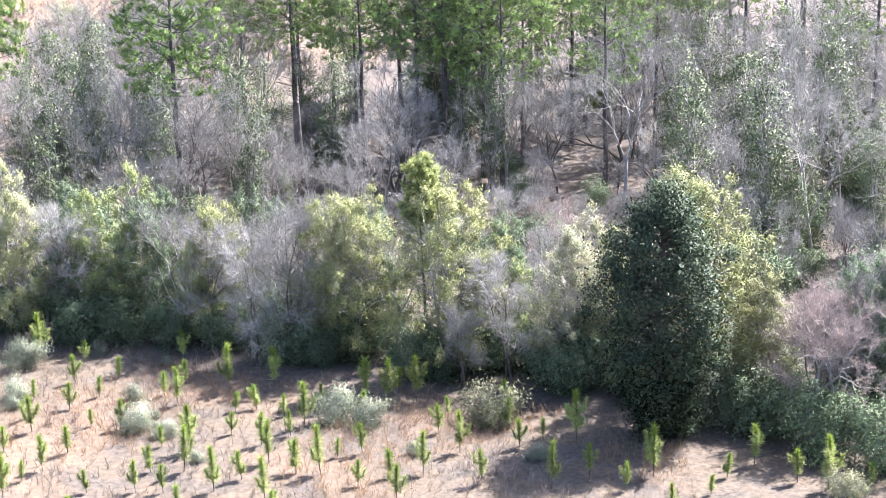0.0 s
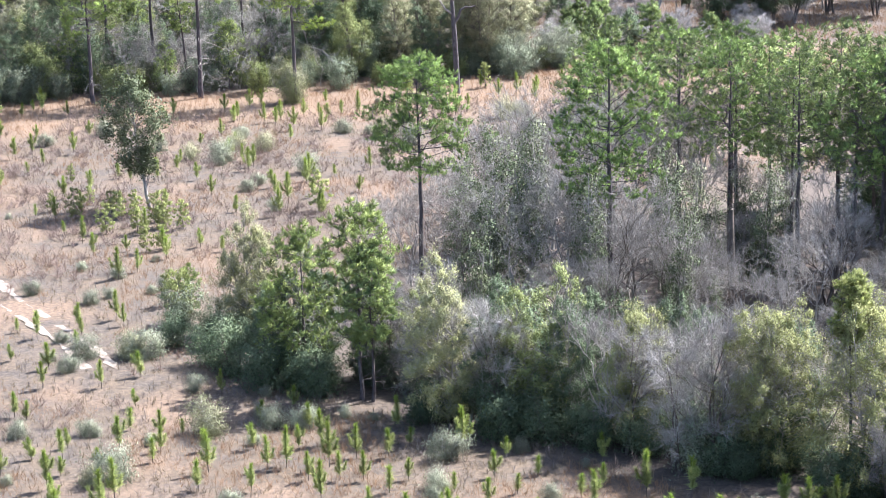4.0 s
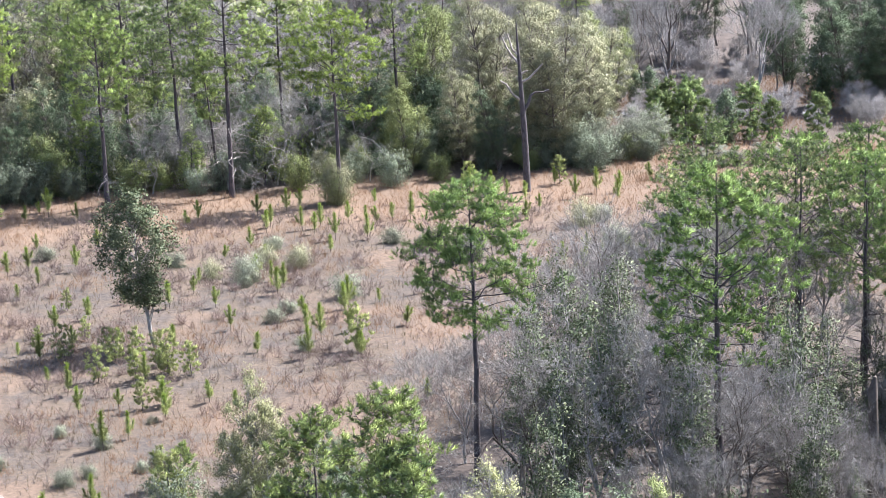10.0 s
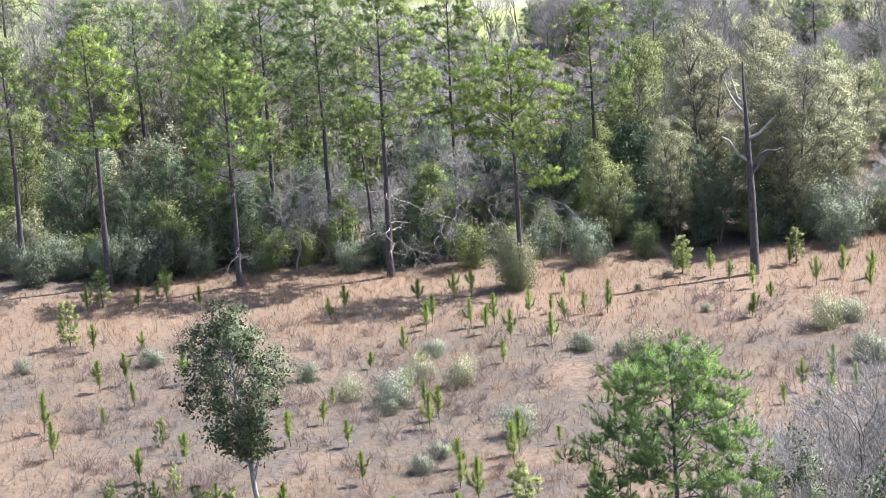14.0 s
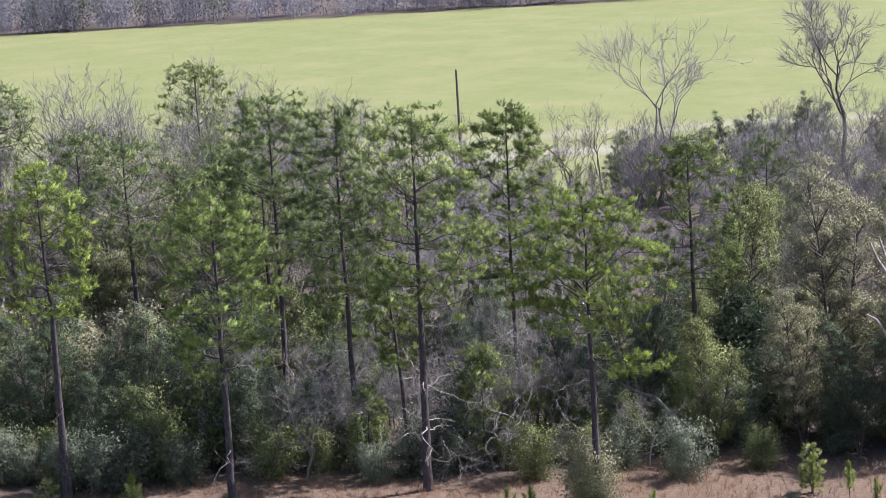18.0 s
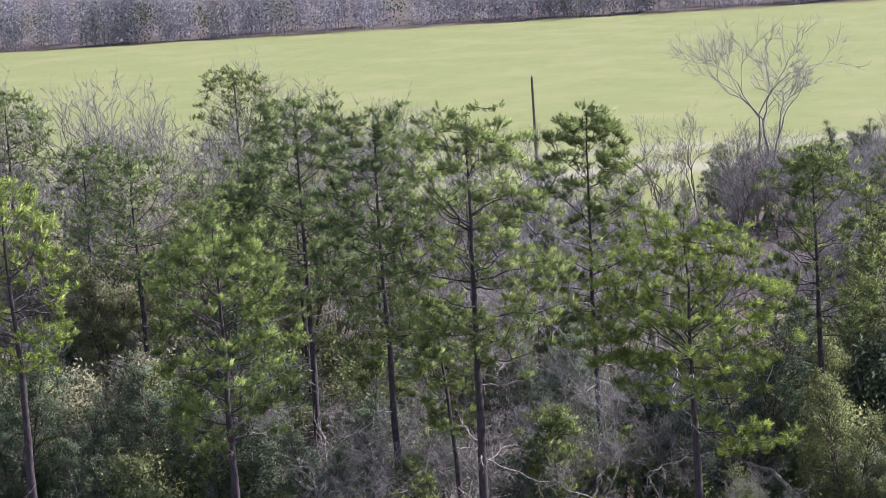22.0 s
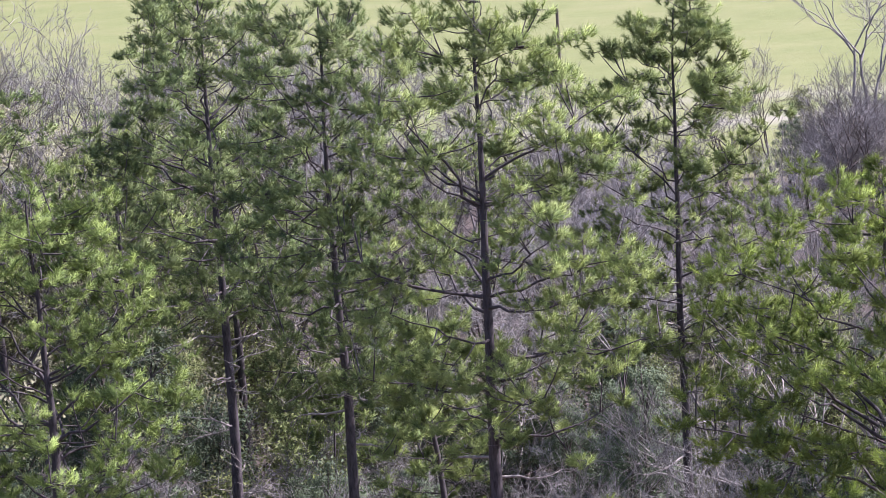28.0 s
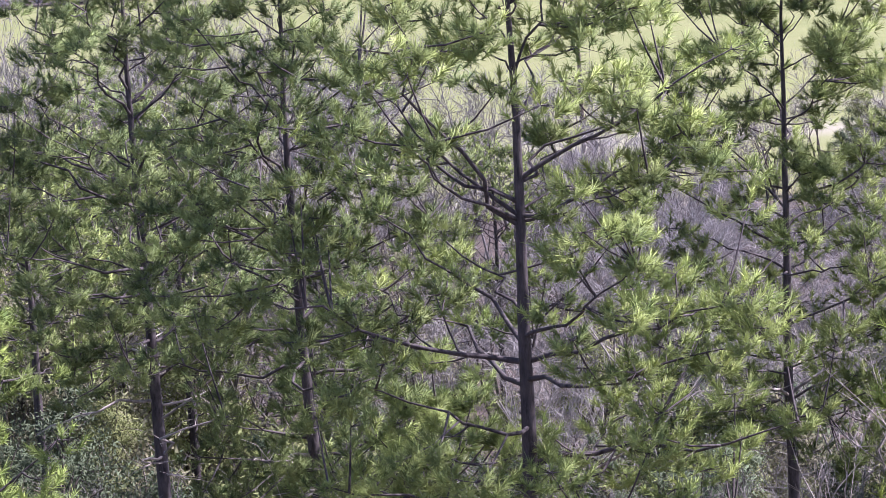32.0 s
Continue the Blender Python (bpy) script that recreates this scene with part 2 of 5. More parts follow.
# ---- mesh tools ----
class Soup:
    """Vertices and faces gathered for one mesh."""

    def __init__(self):
        self.verts, self.tris, self.quads, self.count, self.bulge = [], [], [], 0, []

    def add(self, v, f):
        (self.tris if f.shape[1] == 3 else self.quads).append(f + self.count)
        self.verts.append(v)
        self.count += len(v)

    def mesh(self, name, mat, smooth=False):
        me = bpy.data.meshes.new(name)
        v = np.concatenate(self.verts) if self.verts else np.zeros((0, 3))
        loops, starts, at = [], [], 0
        for group, n in ((self.tris, 3), (self.quads, 4)):
            if group:
                f = np.concatenate(group)
                loops.append(f.ravel())
                starts.append(at + n * np.arange(len(f)))
                at += f.size
        me.vertices.add(len(v))
        me.vertices.foreach_set("co", v.astype(np.float32).ravel())
        loops, starts = np.concatenate(loops), np.concatenate(starts)
        me.loops.add(len(loops))
        me.loops.foreach_set("vertex_index", loops.astype(np.int32))
        me.polygons.add(len(starts))
        me.polygons.foreach_set("loop_start", starts.astype(np.int32))
        if smooth:
            me.polygons.foreach_set("use_smooth", np.ones(len(starts), bool))
        me.update(calc_edges=True)
        if self.bulge:
            me.polygons.foreach_set("use_smooth", np.ones(len(starts), bool))
            me.normals_split_custom_set_from_vertices(np.concatenate(self.bulge).astype(np.float32))
        me.materials.append(mat)
        return me


def unit(v):
    return v / np.maximum(np.linalg.norm(v, axis=-1, keepdims=True), 1e-9)


def rounded(soup, v, outward):
    """Adds single leaves or needles (v: n x corners x 3) that share the rounded surface of their clump: outward is its direction at each one."""
    face = np.cross(v[:, 1] - v[:, 0], v[:, 2] - v[:, 0])
    back = (face * outward).sum(-1) < 0
    v[back] = v[back][:, ::-1]
    face = unit(np.where(back[:, None], -face, face))
    n = np.repeat(unit(0.72 * outward + 0.28 * face), v.shape[1], 0)
    soup.bulge.append(n)
    soup.add(v.reshape(-1, 3), np.arange(v.shape[0] * v.shape[1]).reshape(-1, v.shape[1]))


def tube(soup, path, radii, sides=5):
    """A round stem along path, closed at its tip."""
    path, radii = np.asarray(path, float), np.asarray(radii, float)
    k = len(path)
    along = unit(np.gradient(path, axis=0))
    ref = np.array([1.0, 0, 0]) if abs(along[0, 0]) < 0.8 else np.array([0, 1.0, 0])
    u = unit(np.cross(along, ref))
    w = np.cross(along, u)
    a = np.arange(sides) * 2 * np.pi / sides
    ring = u[:, None] * np.cos(a)[None, :, None] + w[:, None] * np.sin(a)[None, :, None]
    v = (path[:, None] + ring * radii[:, None, None]).reshape(-1, 3)
    i, j = np.meshgrid(np.arange(k - 1), np.arange(sides), indexing="ij")
    n = (j + 1) % sides
    soup.add(v, np.stack([i * sides + j, i * sides + n, (i + 1) * sides + n, (i + 1) * sides + j], -1).reshape(-1, 4))
    soup.add(np.vstack([v[-sides:], path[-1:] + along[-1:] * radii[-1]]), np.stack([np.arange(sides), (np.arange(sides) + 1) % sides, np.full(sides, sides)], -1))


def needles(soup, at, ahead, rng, count, length, width, fan=0.6, outward=None):
    """Sprays of needles: slender triangles that fan out from each point."""
    n = len(at)
    d = unit(ahead[:, None] + rng.normal(0, fan, (n, count, 3)))
    side = unit(np.cross(d, rng.normal(0, 1, (n, count, 3)))) * width / 2
    start = at[:, None] + ahead[:, None] * rng.uniform(-0.3, 0.5, (n, count, 1)) * length
    tip = start + d * length * rng.uniform(0.7, 1.2, (n, count, 1))
    v = np.stack([start - side, start + side, tip], 2).reshape(-1, 3, 3)
    if outward is not None:
        rounded(soup, v, unit(np.repeat(outward, count, 0) + 0.5 * d.reshape(-1, 3)))
    else:
        soup.add(v.reshape(-1, 3), np.arange(len(v) * 3).reshape(-1, 3))


def tufts(soup, at, ahead, rng, count, length, width, outward):
    """Round brushes of needles at the ends of shoots: slender triangles that spread from each shoot, shaded like the brush they make."""
    n = len(at)
    size = rng.uniform(0.75, 1.2, (n, 1, 1))
    d = unit(0.95 * ahead[:, None] + rng.normal(0, 0.55, (n, count, 3)))
    side = unit(np.cross(d, rng.normal(0, 1, (n, count, 3)))) * width / 2
    start = at[:, None] + ahead[:, None] * rng.uniform(-0.95, 0.15, (n, count, 1)) * length * size
    tip = start + d * length * size * rng.uniform(0.7, 1.15, (n, count, 1))
    v = np.stack([start - side, start + side, tip], 2).reshape(-1, 3, 3)
    rounded(soup, v, unit(np.repeat(outward, count, 0) + 0.4 * d.reshape(-1, 3)))


def leaves(soup, at, rng, length, width, droop=0.0, broad=False, outward=None):
    """Leaves at each point, turned at random: slim sprigs, or broad folded leaves of four corners."""
    n = len(at)
    d = unit(rng.normal(0, 1, (n, 3)) + [0, 0, -droop])
    side = unit(np.cross(d, unit(rng.normal(0, 0.7, (n, 3)) + [0, 0, 1])))
    size = rng.uniform(0.65, 1.25, (n, 1))
    if not broad:
        v = np.stack([at - side * width / 2 * size, at + side * width / 2 * size, at + d * length * size], 1)
        if outward is not None:
            rounded(soup, v, outward)
        else:
            soup.add(v.reshape(-1, 3), np.arange(n * 3).reshape(-1, 3))
        return
    lift = np.cross(side, d) * width * 0.18 * size
    mid = at + d * length * 0.45 * size
    v = np.stack([at, mid + side * width / 2 * size + lift, at + d * length * size, mid - side * width / 2 * size + lift], 1)
    if outward is not None:
        rounded(soup, v, outward)
    else:
        soup.add(v.reshape(-1, 3), np.arange(n * 4).reshape(-1, 4))


def slivers(soup, start, ahead, rng, length, width):
    """Fine twigs: one slender triangle each."""
    n = len(start)
    side = unit(np.cross(ahead, rng.normal(0, 1, (n, 3)))) * width / 2
    v = np.stack([start - side, start + side, start + ahead * length], 1).reshape(-1, 3)
    soup.add(v, np.arange(len(v)).reshape(-1, 3))


def part(name, soup, mat, parent, label="", smooth=False):
    ob = new(name, soup.mesh(name, mat, smooth) if isinstance(soup, Soup) else soup)
    ob.parent = parent
    if label:
        ob["label"] = label
    return ob


def thing(name, label, category, group="", kind=""):
    return tagged(new(name), label, category, group, kind)


# ---- the lie of the land ----
def smooth_step(a, b, v):
    s = np.clip((np.asarray(v, float) - a) / (b - a), 0, 1)
    return s * s * (3 - 2 * s)


def land(x, y):
    """Height of the ground: a gentle fall to the wood's edge, then a slow rise across the crop field."""
    x, y = np.asarray(x, float), np.asarray(y, float)
    z = 0.02 * np.maximum(0, -y) + 2.6 * smooth_step(60, 130, y) + 2.0 * smooth_step(150, 350, y)
    return z + 0.10 * np.sin(x * 0.31 + 1.0) * np.sin(y * 0.27) + 0.05 * np.sin(x * 0.9 + y * 0.7)


def h_at(x, y):
    return float(land(x, y))


COPSE = [(-14.5, -80), (-5, -93.5), (4, -102.5), (16, -115.5), (26, -124), (31, -131), (37, -135.5), (60, -150), (120, -170), (120, -30), (45, -44), (28, -54), (12, -62), (2, -69), (-8, -75)]


def in_copse(x, y):
    x, y = np.asarray(x, float), np.asarray(y, float)
    inside = np.zeros(x.shape, bool)
    for (ax, ay), (bx, by) in zip(COPSE, COPSE[1:] + COPSE[:1]):
        inside ^= ((ay > y) != (by > y)) & (x < (bx - ax) * (y - ay) / (by - ay + 1e-9) + ax)
    return inside


def wood_edge(x):
    """Where the far wood begins."""
    return 6.5 + 1.2 * np.sin(np.asarray(x, float) * 0.23) + 6 * smooth_step(24, 34, x)


def build_ground():
    xs = np.concatenate([[-3500, -2000, -1200, -700, -400, -260], np.arange(-180, 180.1, 2.5), [260, 400, 700, 1200, 2000, 3500]])
    ys = np.concatenate([[-3000, -1500, -800, -400, -280], np.arange(-220, 420.1, 2.5), [500, 700, 1000, 1600, 2500, 4500]])
    gx, gy = np.meshgrid(xs, ys, indexing="ij")
    s = Soup()
    i, j = np.meshgrid(np.arange(len(xs) - 1), np.arange(len(ys) - 1), indexing="ij")
    n = len(ys)
    s.add(np.stack([gx, gy, land(gx, gy)], -1).reshape(-1, 3), np.stack([i * n + j, (i + 1) * n + j, (i + 1) * n + j + 1, i * n + j + 1], -1).reshape(-1, 4))
    me = s.mesh("ground", ground_material(), True)
    x, y = gx.ravel(), gy.ravel()
    litter = np.maximum(in_copse(x, y) * 1.0, smooth_step(0, 4, y - wood_edge(x)) * (1 - smooth_step(98, 106, y)))
    litter = np.maximum(litter, smooth_step(345, 352, y + 0.035 * x - 2))
    crop = smooth_step(99, 106, y) * (1 - smooth_step(345, 352, y + 0.035 * x - 2))
    sand = np.clip((0.62 * np.exp(-((y - 127 - 0.05 * x) / 4.0) ** 2) + 0.42 * np.exp(-((y - 143 - 0.05 * x) / 3.0) ** 2)) * smooth_step(-45, 5, x), 0, 1)
    attr = me.color_attributes.new("cover", "FLOAT_COLOR", "POINT")
    attr.data.foreach_set("color", np.stack([litter, crop, sand, 0.6 * smooth_step(-18, -4, y + 2.5 * np.sin(x * 0.35))], -1).astype(np.float32).ravel())
    tagged(new("ground", me), "dry tan meadow soil running into leaf litter and green crop", "ground", kind="structure")


build_ground()


def wheel_track():
    """Two pale sandy ruts along the open side of the meadow."""
    rng = np.random.default_rng(4)
    mat, nt, bsdf, out = material("rut_sand")
    pos = nt.nodes.new("ShaderNodeNewGeometry").outputs["Position"]
    nt.links.new(mixed(nt, spread_of(nt, noise_tex(nt, pos, 2.5, 6.0, 0.7), 0.35, 0.65), (0.11, 0.085, 0.066), (0.32, 0.27, 0.23)), bsdf.inputs["Base Color"])
    bsdf.inputs["Roughness"].default_value = 0.95
    for side in (-0.85, 0.85):
        y = np.arange(-86, -48, 0.5)
        x = -22.9 - 0.37 * (y + 72.4) + side + 0.35 * np.sin(y * 0.23 + 1) + rng.uniform(-0.07, 0.07, len(y))
        w = np.maximum(0.04, 0.24 + 0.14 * np.sin(y * 0.7 + side * 3) + rng.uniform(-0.16, 0.16, len(y)))
        rows = np.stack([np.stack([x - w, y, land(x - w, y) + 0.03], -1), np.stack([x + w, y, land(x + w, y) + 0.03], -1)], 1).reshape(-1, 3)
        i = np.arange(len(y) - 1) * 2
        s = Soup()
        s.add(rows, np.stack([i, i + 1, i + 3, i + 2], -1))
        tagged(new("wheel_rut", s.mesh("wheel_rut", mat, True)), "pale sandy wheel rut through the dry meadow", "track", kind="structure")


wheel_track()


# ---- kinds of plants ----
def bent(rng, base, height, lean=(0, 0), wobble=0.15, k=12):
    t = np.linspace(0, 1, k)
    off = np.cumsum(rng.normal(0, wobble, (k, 2)), 0) * 0.35
    off -= off[0] + (off[-1] - off[0]) * t[:, None] * 0.6
    return np.column_stack([base[0] + off[:, 0] + lean[0] * t, base[1] + off[:, 1] + lean[1] * t, base[2] + height * t])


def along(path, t):
    """The place and direction at the share t of a path."""
    s = np.clip(t, 0, 1) * (len(path) - 1)
    i = min(int(s), len(path) - 2)
    d = path[i + 1] - path[i]
    return path[i] + d * (s - i), d / (np.linalg.norm(d) + 1e-9)


def limb(rng, start, turn, rise, length, lift=0.2, k=7, wobble=0.05):
    t = np.linspace(0, 1, k)
    flat = length * t * math.cos(rise)
    side = np.cumsum(rng.normal(0, wobble, k)) * length * 0.3
    side -= side[0]
    z = length * (t * math.sin(rise) + lift * t * t) + np.cumsum(rng.normal(0, wobble * 0.5, k)) * length * 0.15
    z -= z[0]
    c, s = math.cos(turn), math.sin(turn)
    return np.column_stack([start[0] + c * flat - s * side, start[1] + s * flat + c * side, start[2] + z])


def pine(label, height, radius, crown, spread, seed, mat=None, fine=1.0, lean=(0, 0), limbs=26, group="pines of the wood", dead_limbs=4, keys=(), split=False, density=1.0, blade=0.046):
    """A pine: straight trunk, limbs out to a domed crown, tufts of long needles at the ends of their shoots, dead stubs below.
    crown: where the crown begins, as a share of the height. keys: limbs of their own, as height share, turn, rise, length."""
    rng = np.random.default_rng(seed)
    root = thing("pine_tree", label, "tree", group)
    trunk_path = bent(rng, (0, 0, -0.1), height * 0.97, lean, 0.12, 14)
    t = np.linspace(0, 1, 14)
    s = Soup()
    tube(s, trunk_path, radius * (1 - 0.9 * t ** 1.15) * (1 + 0.35 * np.exp(-t * 30)), 10)
    part("trunk", s, PINE_BARK, root, smooth=True)
    wood, crown_soup = Soup(), Soup()
    plan = []
    lobes = rng.uniform(0, 6.28, 3)
    tall = height * (1 - crown)
    for i in range(limbs):
        u = min(1.0, (i + rng.uniform(0, 1.3)) / limbs)
        wide = 0.62 + 0.38 * u / 0.3 if u < 0.3 else math.sqrt(1 - ((u - 0.3) / 0.74) ** 2.8)
        turn = i * 2.4 + rng.uniform(-0.7, 0.7)
        reach = max(0.5, spread * wide * rng.uniform(0.58, 1.1) * (1 + 0.16 * math.sin(2 * turn + lobes[0]) + 0.1 * math.sin(3 * turn + lobes[1])))
        rise = radians(4 + 46 * u ** 1.5 + rng.uniform(-11, 13))
        tip = crown * height + tall * (0.04 + 0.9 * u)
        share = max(crown * 0.86, (tip - reach * math.tan(rise) - 0.06 * reach) / height)
        plan.append((min(share, 0.97), turn, rise, reach / math.cos(rise)))
    for i in range(9 if height > 8 else 3):
        plan.append((rng.uniform(0.84, 0.98), rng.uniform(0, 6.28), radians(rng.uniform(20, 65)), spread * rng.uniform(0.14, 0.34)))
    plan += [(a, b, radians(c), d) for a, b, c, d in keys]
    woods, spots = [], []
    pads = []
    for share, turn, rise, reach in plan:
        p, _ = along(trunk_path, share)
        path = limb(rng, p, turn, rise, reach, 0.06, 9, 0.27)
        own = Soup() if split else wood
        r0 = max(0.014, radius * (0.07 + 0.05 * reach) * (1.15 - 0.6 * share))
        tube(own, path, r0 + (0.010 - r0) * np.linspace(0, 1, len(path)) ** 0.8, 6 if split else 4)
        woods.append(own)
        spots += [(*along(path, w)[0], len(woods) - 1) for w in np.linspace(0.25, 1, 9)]
        pads.append(path[-1])
    for share, turn, rise, reach in [k for k in plan[-len(keys):] if keys]:
        p, _ = along(trunk_path, share)
        for w in (0.5, 0.65, 0.8, 0.95):
            pads.append(p + np.array([math.cos(turn) * w * reach, math.sin(turn) * w * reach, math.sin(rise) * w * reach]) + rng.normal(0, 0.45, 3) * [1, 1, 0.4])
    for i in range(int((195 if split else 104) * density ** 0.6) if height > 8 else int(24 * spread * density ** 0.6)):
        u = rng.uniform() ** 0.9
        wide = 0.62 + 0.38 * u / 0.3 if u < 0.3 else math.sqrt(1 - ((u - 0.3) / 0.74) ** 2.8)
        turn = rng.uniform(0, 6.28)
        far = spread * wide * math.sqrt(rng.uniform(0.1, 1.0)) * (1 + 0.16 * math.sin(2 * turn + lobes[0]) + 0.1 * math.sin(3 * turn + lobes[1]))
        q, _ = along(trunk_path, min(1.0, crown + (1 - crown) * u))
        pads.append(q + [far * math.cos(turn), far * math.sin(turn), rng.normal(0, 0.25)])
    spots = np.array(spots)
    at, ahead, bulge, owner = [], [], [], []
    middle = np.array([0, 0, height * (crown + 0.25 * (1 - crown))])
    for c in pads:
        gap = c - spots[:, :3]
        near = np.argmin(np.linalg.norm(gap, axis=1) + np.maximum(0, -gap[:, 2]) * 1.5 + 0.3 * np.maximum(0, np.hypot(spots[:, 0], spots[:, 1]) - np.hypot(c[0], c[1])))
        a, own = spots[near, :3], woods[int(spots[near, 3])]
        c = a + (c - a) * min(1.0, 2.4 / (np.linalg.norm(c - a) + 1e-6))
        tube(own, np.array([a, a + (c - a) * 0.5 - [0, 0, 0.05 * np.linalg.norm(c - a)], c]), [0.022, 0.016, 0.009], 4 if split else 3)
        k = int(rng.integers(9, 17)) if split else int(rng.integers(5, 9))
        wide = rng.uniform(0.45, 1.0) * min(1.0, 0.3 + 0.2 * spread)
        off = unit(rng.normal(0, 1, (k, 3)) * [1, 1, 0.55]) * wide * rng.uniform(0.25, 1, (k, 1)) ** 0.6 * [0.75, 0.75, 0.42]
        slivers(own, np.repeat(c[None], k, 0), off, rng, 1.0, 0.016 if split else 0.024)
        aim = unit(unit(off) * 0.6 + [0, 0, 0.55])
        at.append(c + off)
        owner.append(int(spots[near, 3]))
        ahead.append(aim)
        bulge.append(unit(0.28 * unit(c + off - middle) + 0.8 * unit(off) + [0, 0, 0.12]))
    if split:
        for i, own in enumerate(woods):
            branch = part("branch", own, PINE_BARK, root, smooth=True)
            mine = [k for k in range(len(at)) if owner[k] == i]
            if mine:
                spray = Soup()
                tufts(spray, np.concatenate([at[k] for k in mine]), np.concatenate([ahead[k] for k in mine]), rng, 46, 0.215, 0.0165, np.concatenate([bulge[k] for k in mine]))
                part("needle_sprays", spray, mat or NEEDLE, branch)
    for i in range(dead_limbs):
        share = rng.uniform(crown * 0.3, crown * 1.15)
        p, _ = along(trunk_path, share)
        path = limb(rng, p, rng.uniform(0, 6.28), radians(rng.uniform(-20, 40)), rng.uniform(0.6, 0.8 * spread), -0.15, 8, 0.3)
        own = Soup() if split else wood
        tube(own, path, np.linspace(0.042, 0.012, len(path)), 5)
        for q in range(8):
            a, d = along(path, rng.uniform(0.3, 1))
            b = a + unit(d + rng.normal(0, 0.7, 3)) * rng.uniform(0.3, 1.2)
            tube(own, np.array([a, (a + b) / 2 + rng.normal(0, 0.06, 3), b]), [0.012, 0.008, 0.004], 3)
        if split:
            part("dead_branch", own, DEAD_WOOD, root, "bare weathered grey branch", True)
    if not split:
        tagged(part("branchwork", wood, PINE_BARK, root, smooth=True), kind="stuff")
        tufts(crown_soup, np.concatenate(at), np.concatenate(ahead), rng, int(15 * fine + 0.5), 0.27, blade, np.concatenate(bulge))
        part("crown", crown_soup, mat or NEEDLE, root)
    return root


def bare(label, height, radius, spread, seed, mat=None, bark=None, twigs=1.0, group="bare trees", crown=0.3, thick=1.0, name="bare_tree", lean=(0, 0), stems=1):
    """A leafless tree: trunk, limbs, branches, and a haze of fine twigs."""
    rng = np.random.default_rng(seed)
    root = thing(name, label, "tree", group)
    wood, fine, low = Soup(), Soup(), name == "bare_shrub"
    start, ahead = [], []
    for stem in range(stems):
        path = bent(rng, (rng.normal(0, 0.15) * (stems > 1), rng.normal(0, 0.15) * (stems > 1), -0.1), height * rng.uniform(0.85, 1.0), (lean[0] + rng.normal(0, 0.12 * height) * (stems > 1), lean[1] + rng.normal(0, 0.1 * height) * (stems > 1)), 0.3, 10)
        trunk = wood if low else Soup()
        tube(trunk, path, radius * (1 - 0.9 * np.linspace(0, 1, 10)), 8 if stems == 1 else 5)
        if not low:
            part("trunk" if stems == 1 else "stem", trunk, bark or GREY_BARK, root, smooth=True)
        n = max(5, int(14 / stems ** 0.5))
        for i in range(n):
            u = (i + rng.uniform(0, 1)) / n
            a, d = along(path, crown + (0.97 - crown) * u)
            reach = spread * rng.uniform(0.6, 1.1) * (1 - 0.55 * u)
            first = limb(rng, a, i * 2.4 + rng.uniform(-0.6, 0.6), radians(rng.uniform(12, 52)), reach, 0.22, 4 if low else 7, 0.1)
            r = radius * 0.42 * (1 - 0.7 * u)
            tube(wood, first, np.linspace(r, 0.015, len(first)), 3 if low else 5)
            for q in range(max(3, int(5 * twigs))):
                b, e = along(first, rng.uniform(0.25, 1.0))
                g = unit(e + rng.normal(0, 0.55, 3) + [0, 0, 0.25])
                size = reach * rng.uniform(0.25, 0.55)
                c = b + g * size
                mid = (b + c) / 2 + rng.normal(0, 0.06, 3) * size
                if low:
                    slivers(wood, b[None], g[None], rng, size, 0.03 * thick)
                else:
                    tube(wood, np.array([b, mid, c]), [0.022 * thick, 0.015 * thick, 0.007], 3)
                m = int(14 * twigs)
                w = rng.uniform(0.15, 1, (m, 1))
                start.append(b + (c - b) * w + rng.normal(0, 0.04, (m, 3)))
                ahead.append(unit(g + rng.normal(0, 0.6, (m, 3)) + [0, 0, 0.15]))
    tagged(part("branchwork", wood, bark or GREY_BARK, root, smooth=True), kind="stuff")
    start, ahead = np.concatenate(start), np.concatenate(ahead)
    slivers(fine, start, ahead, rng, rng.uniform(0.35, 1.1, (len(start), 1)), 0.034 * thick)
    tips = start + ahead * 0.45
    slivers(fine, tips, unit(ahead + rng.normal(0, 0.5, ahead.shape)), rng, rng.uniform(0.25, 0.6, (len(start), 1)), 0.022 * thick)
    tagged(part("twig_haze", fine, mat or TWIG, root), kind="stuff")
    return root


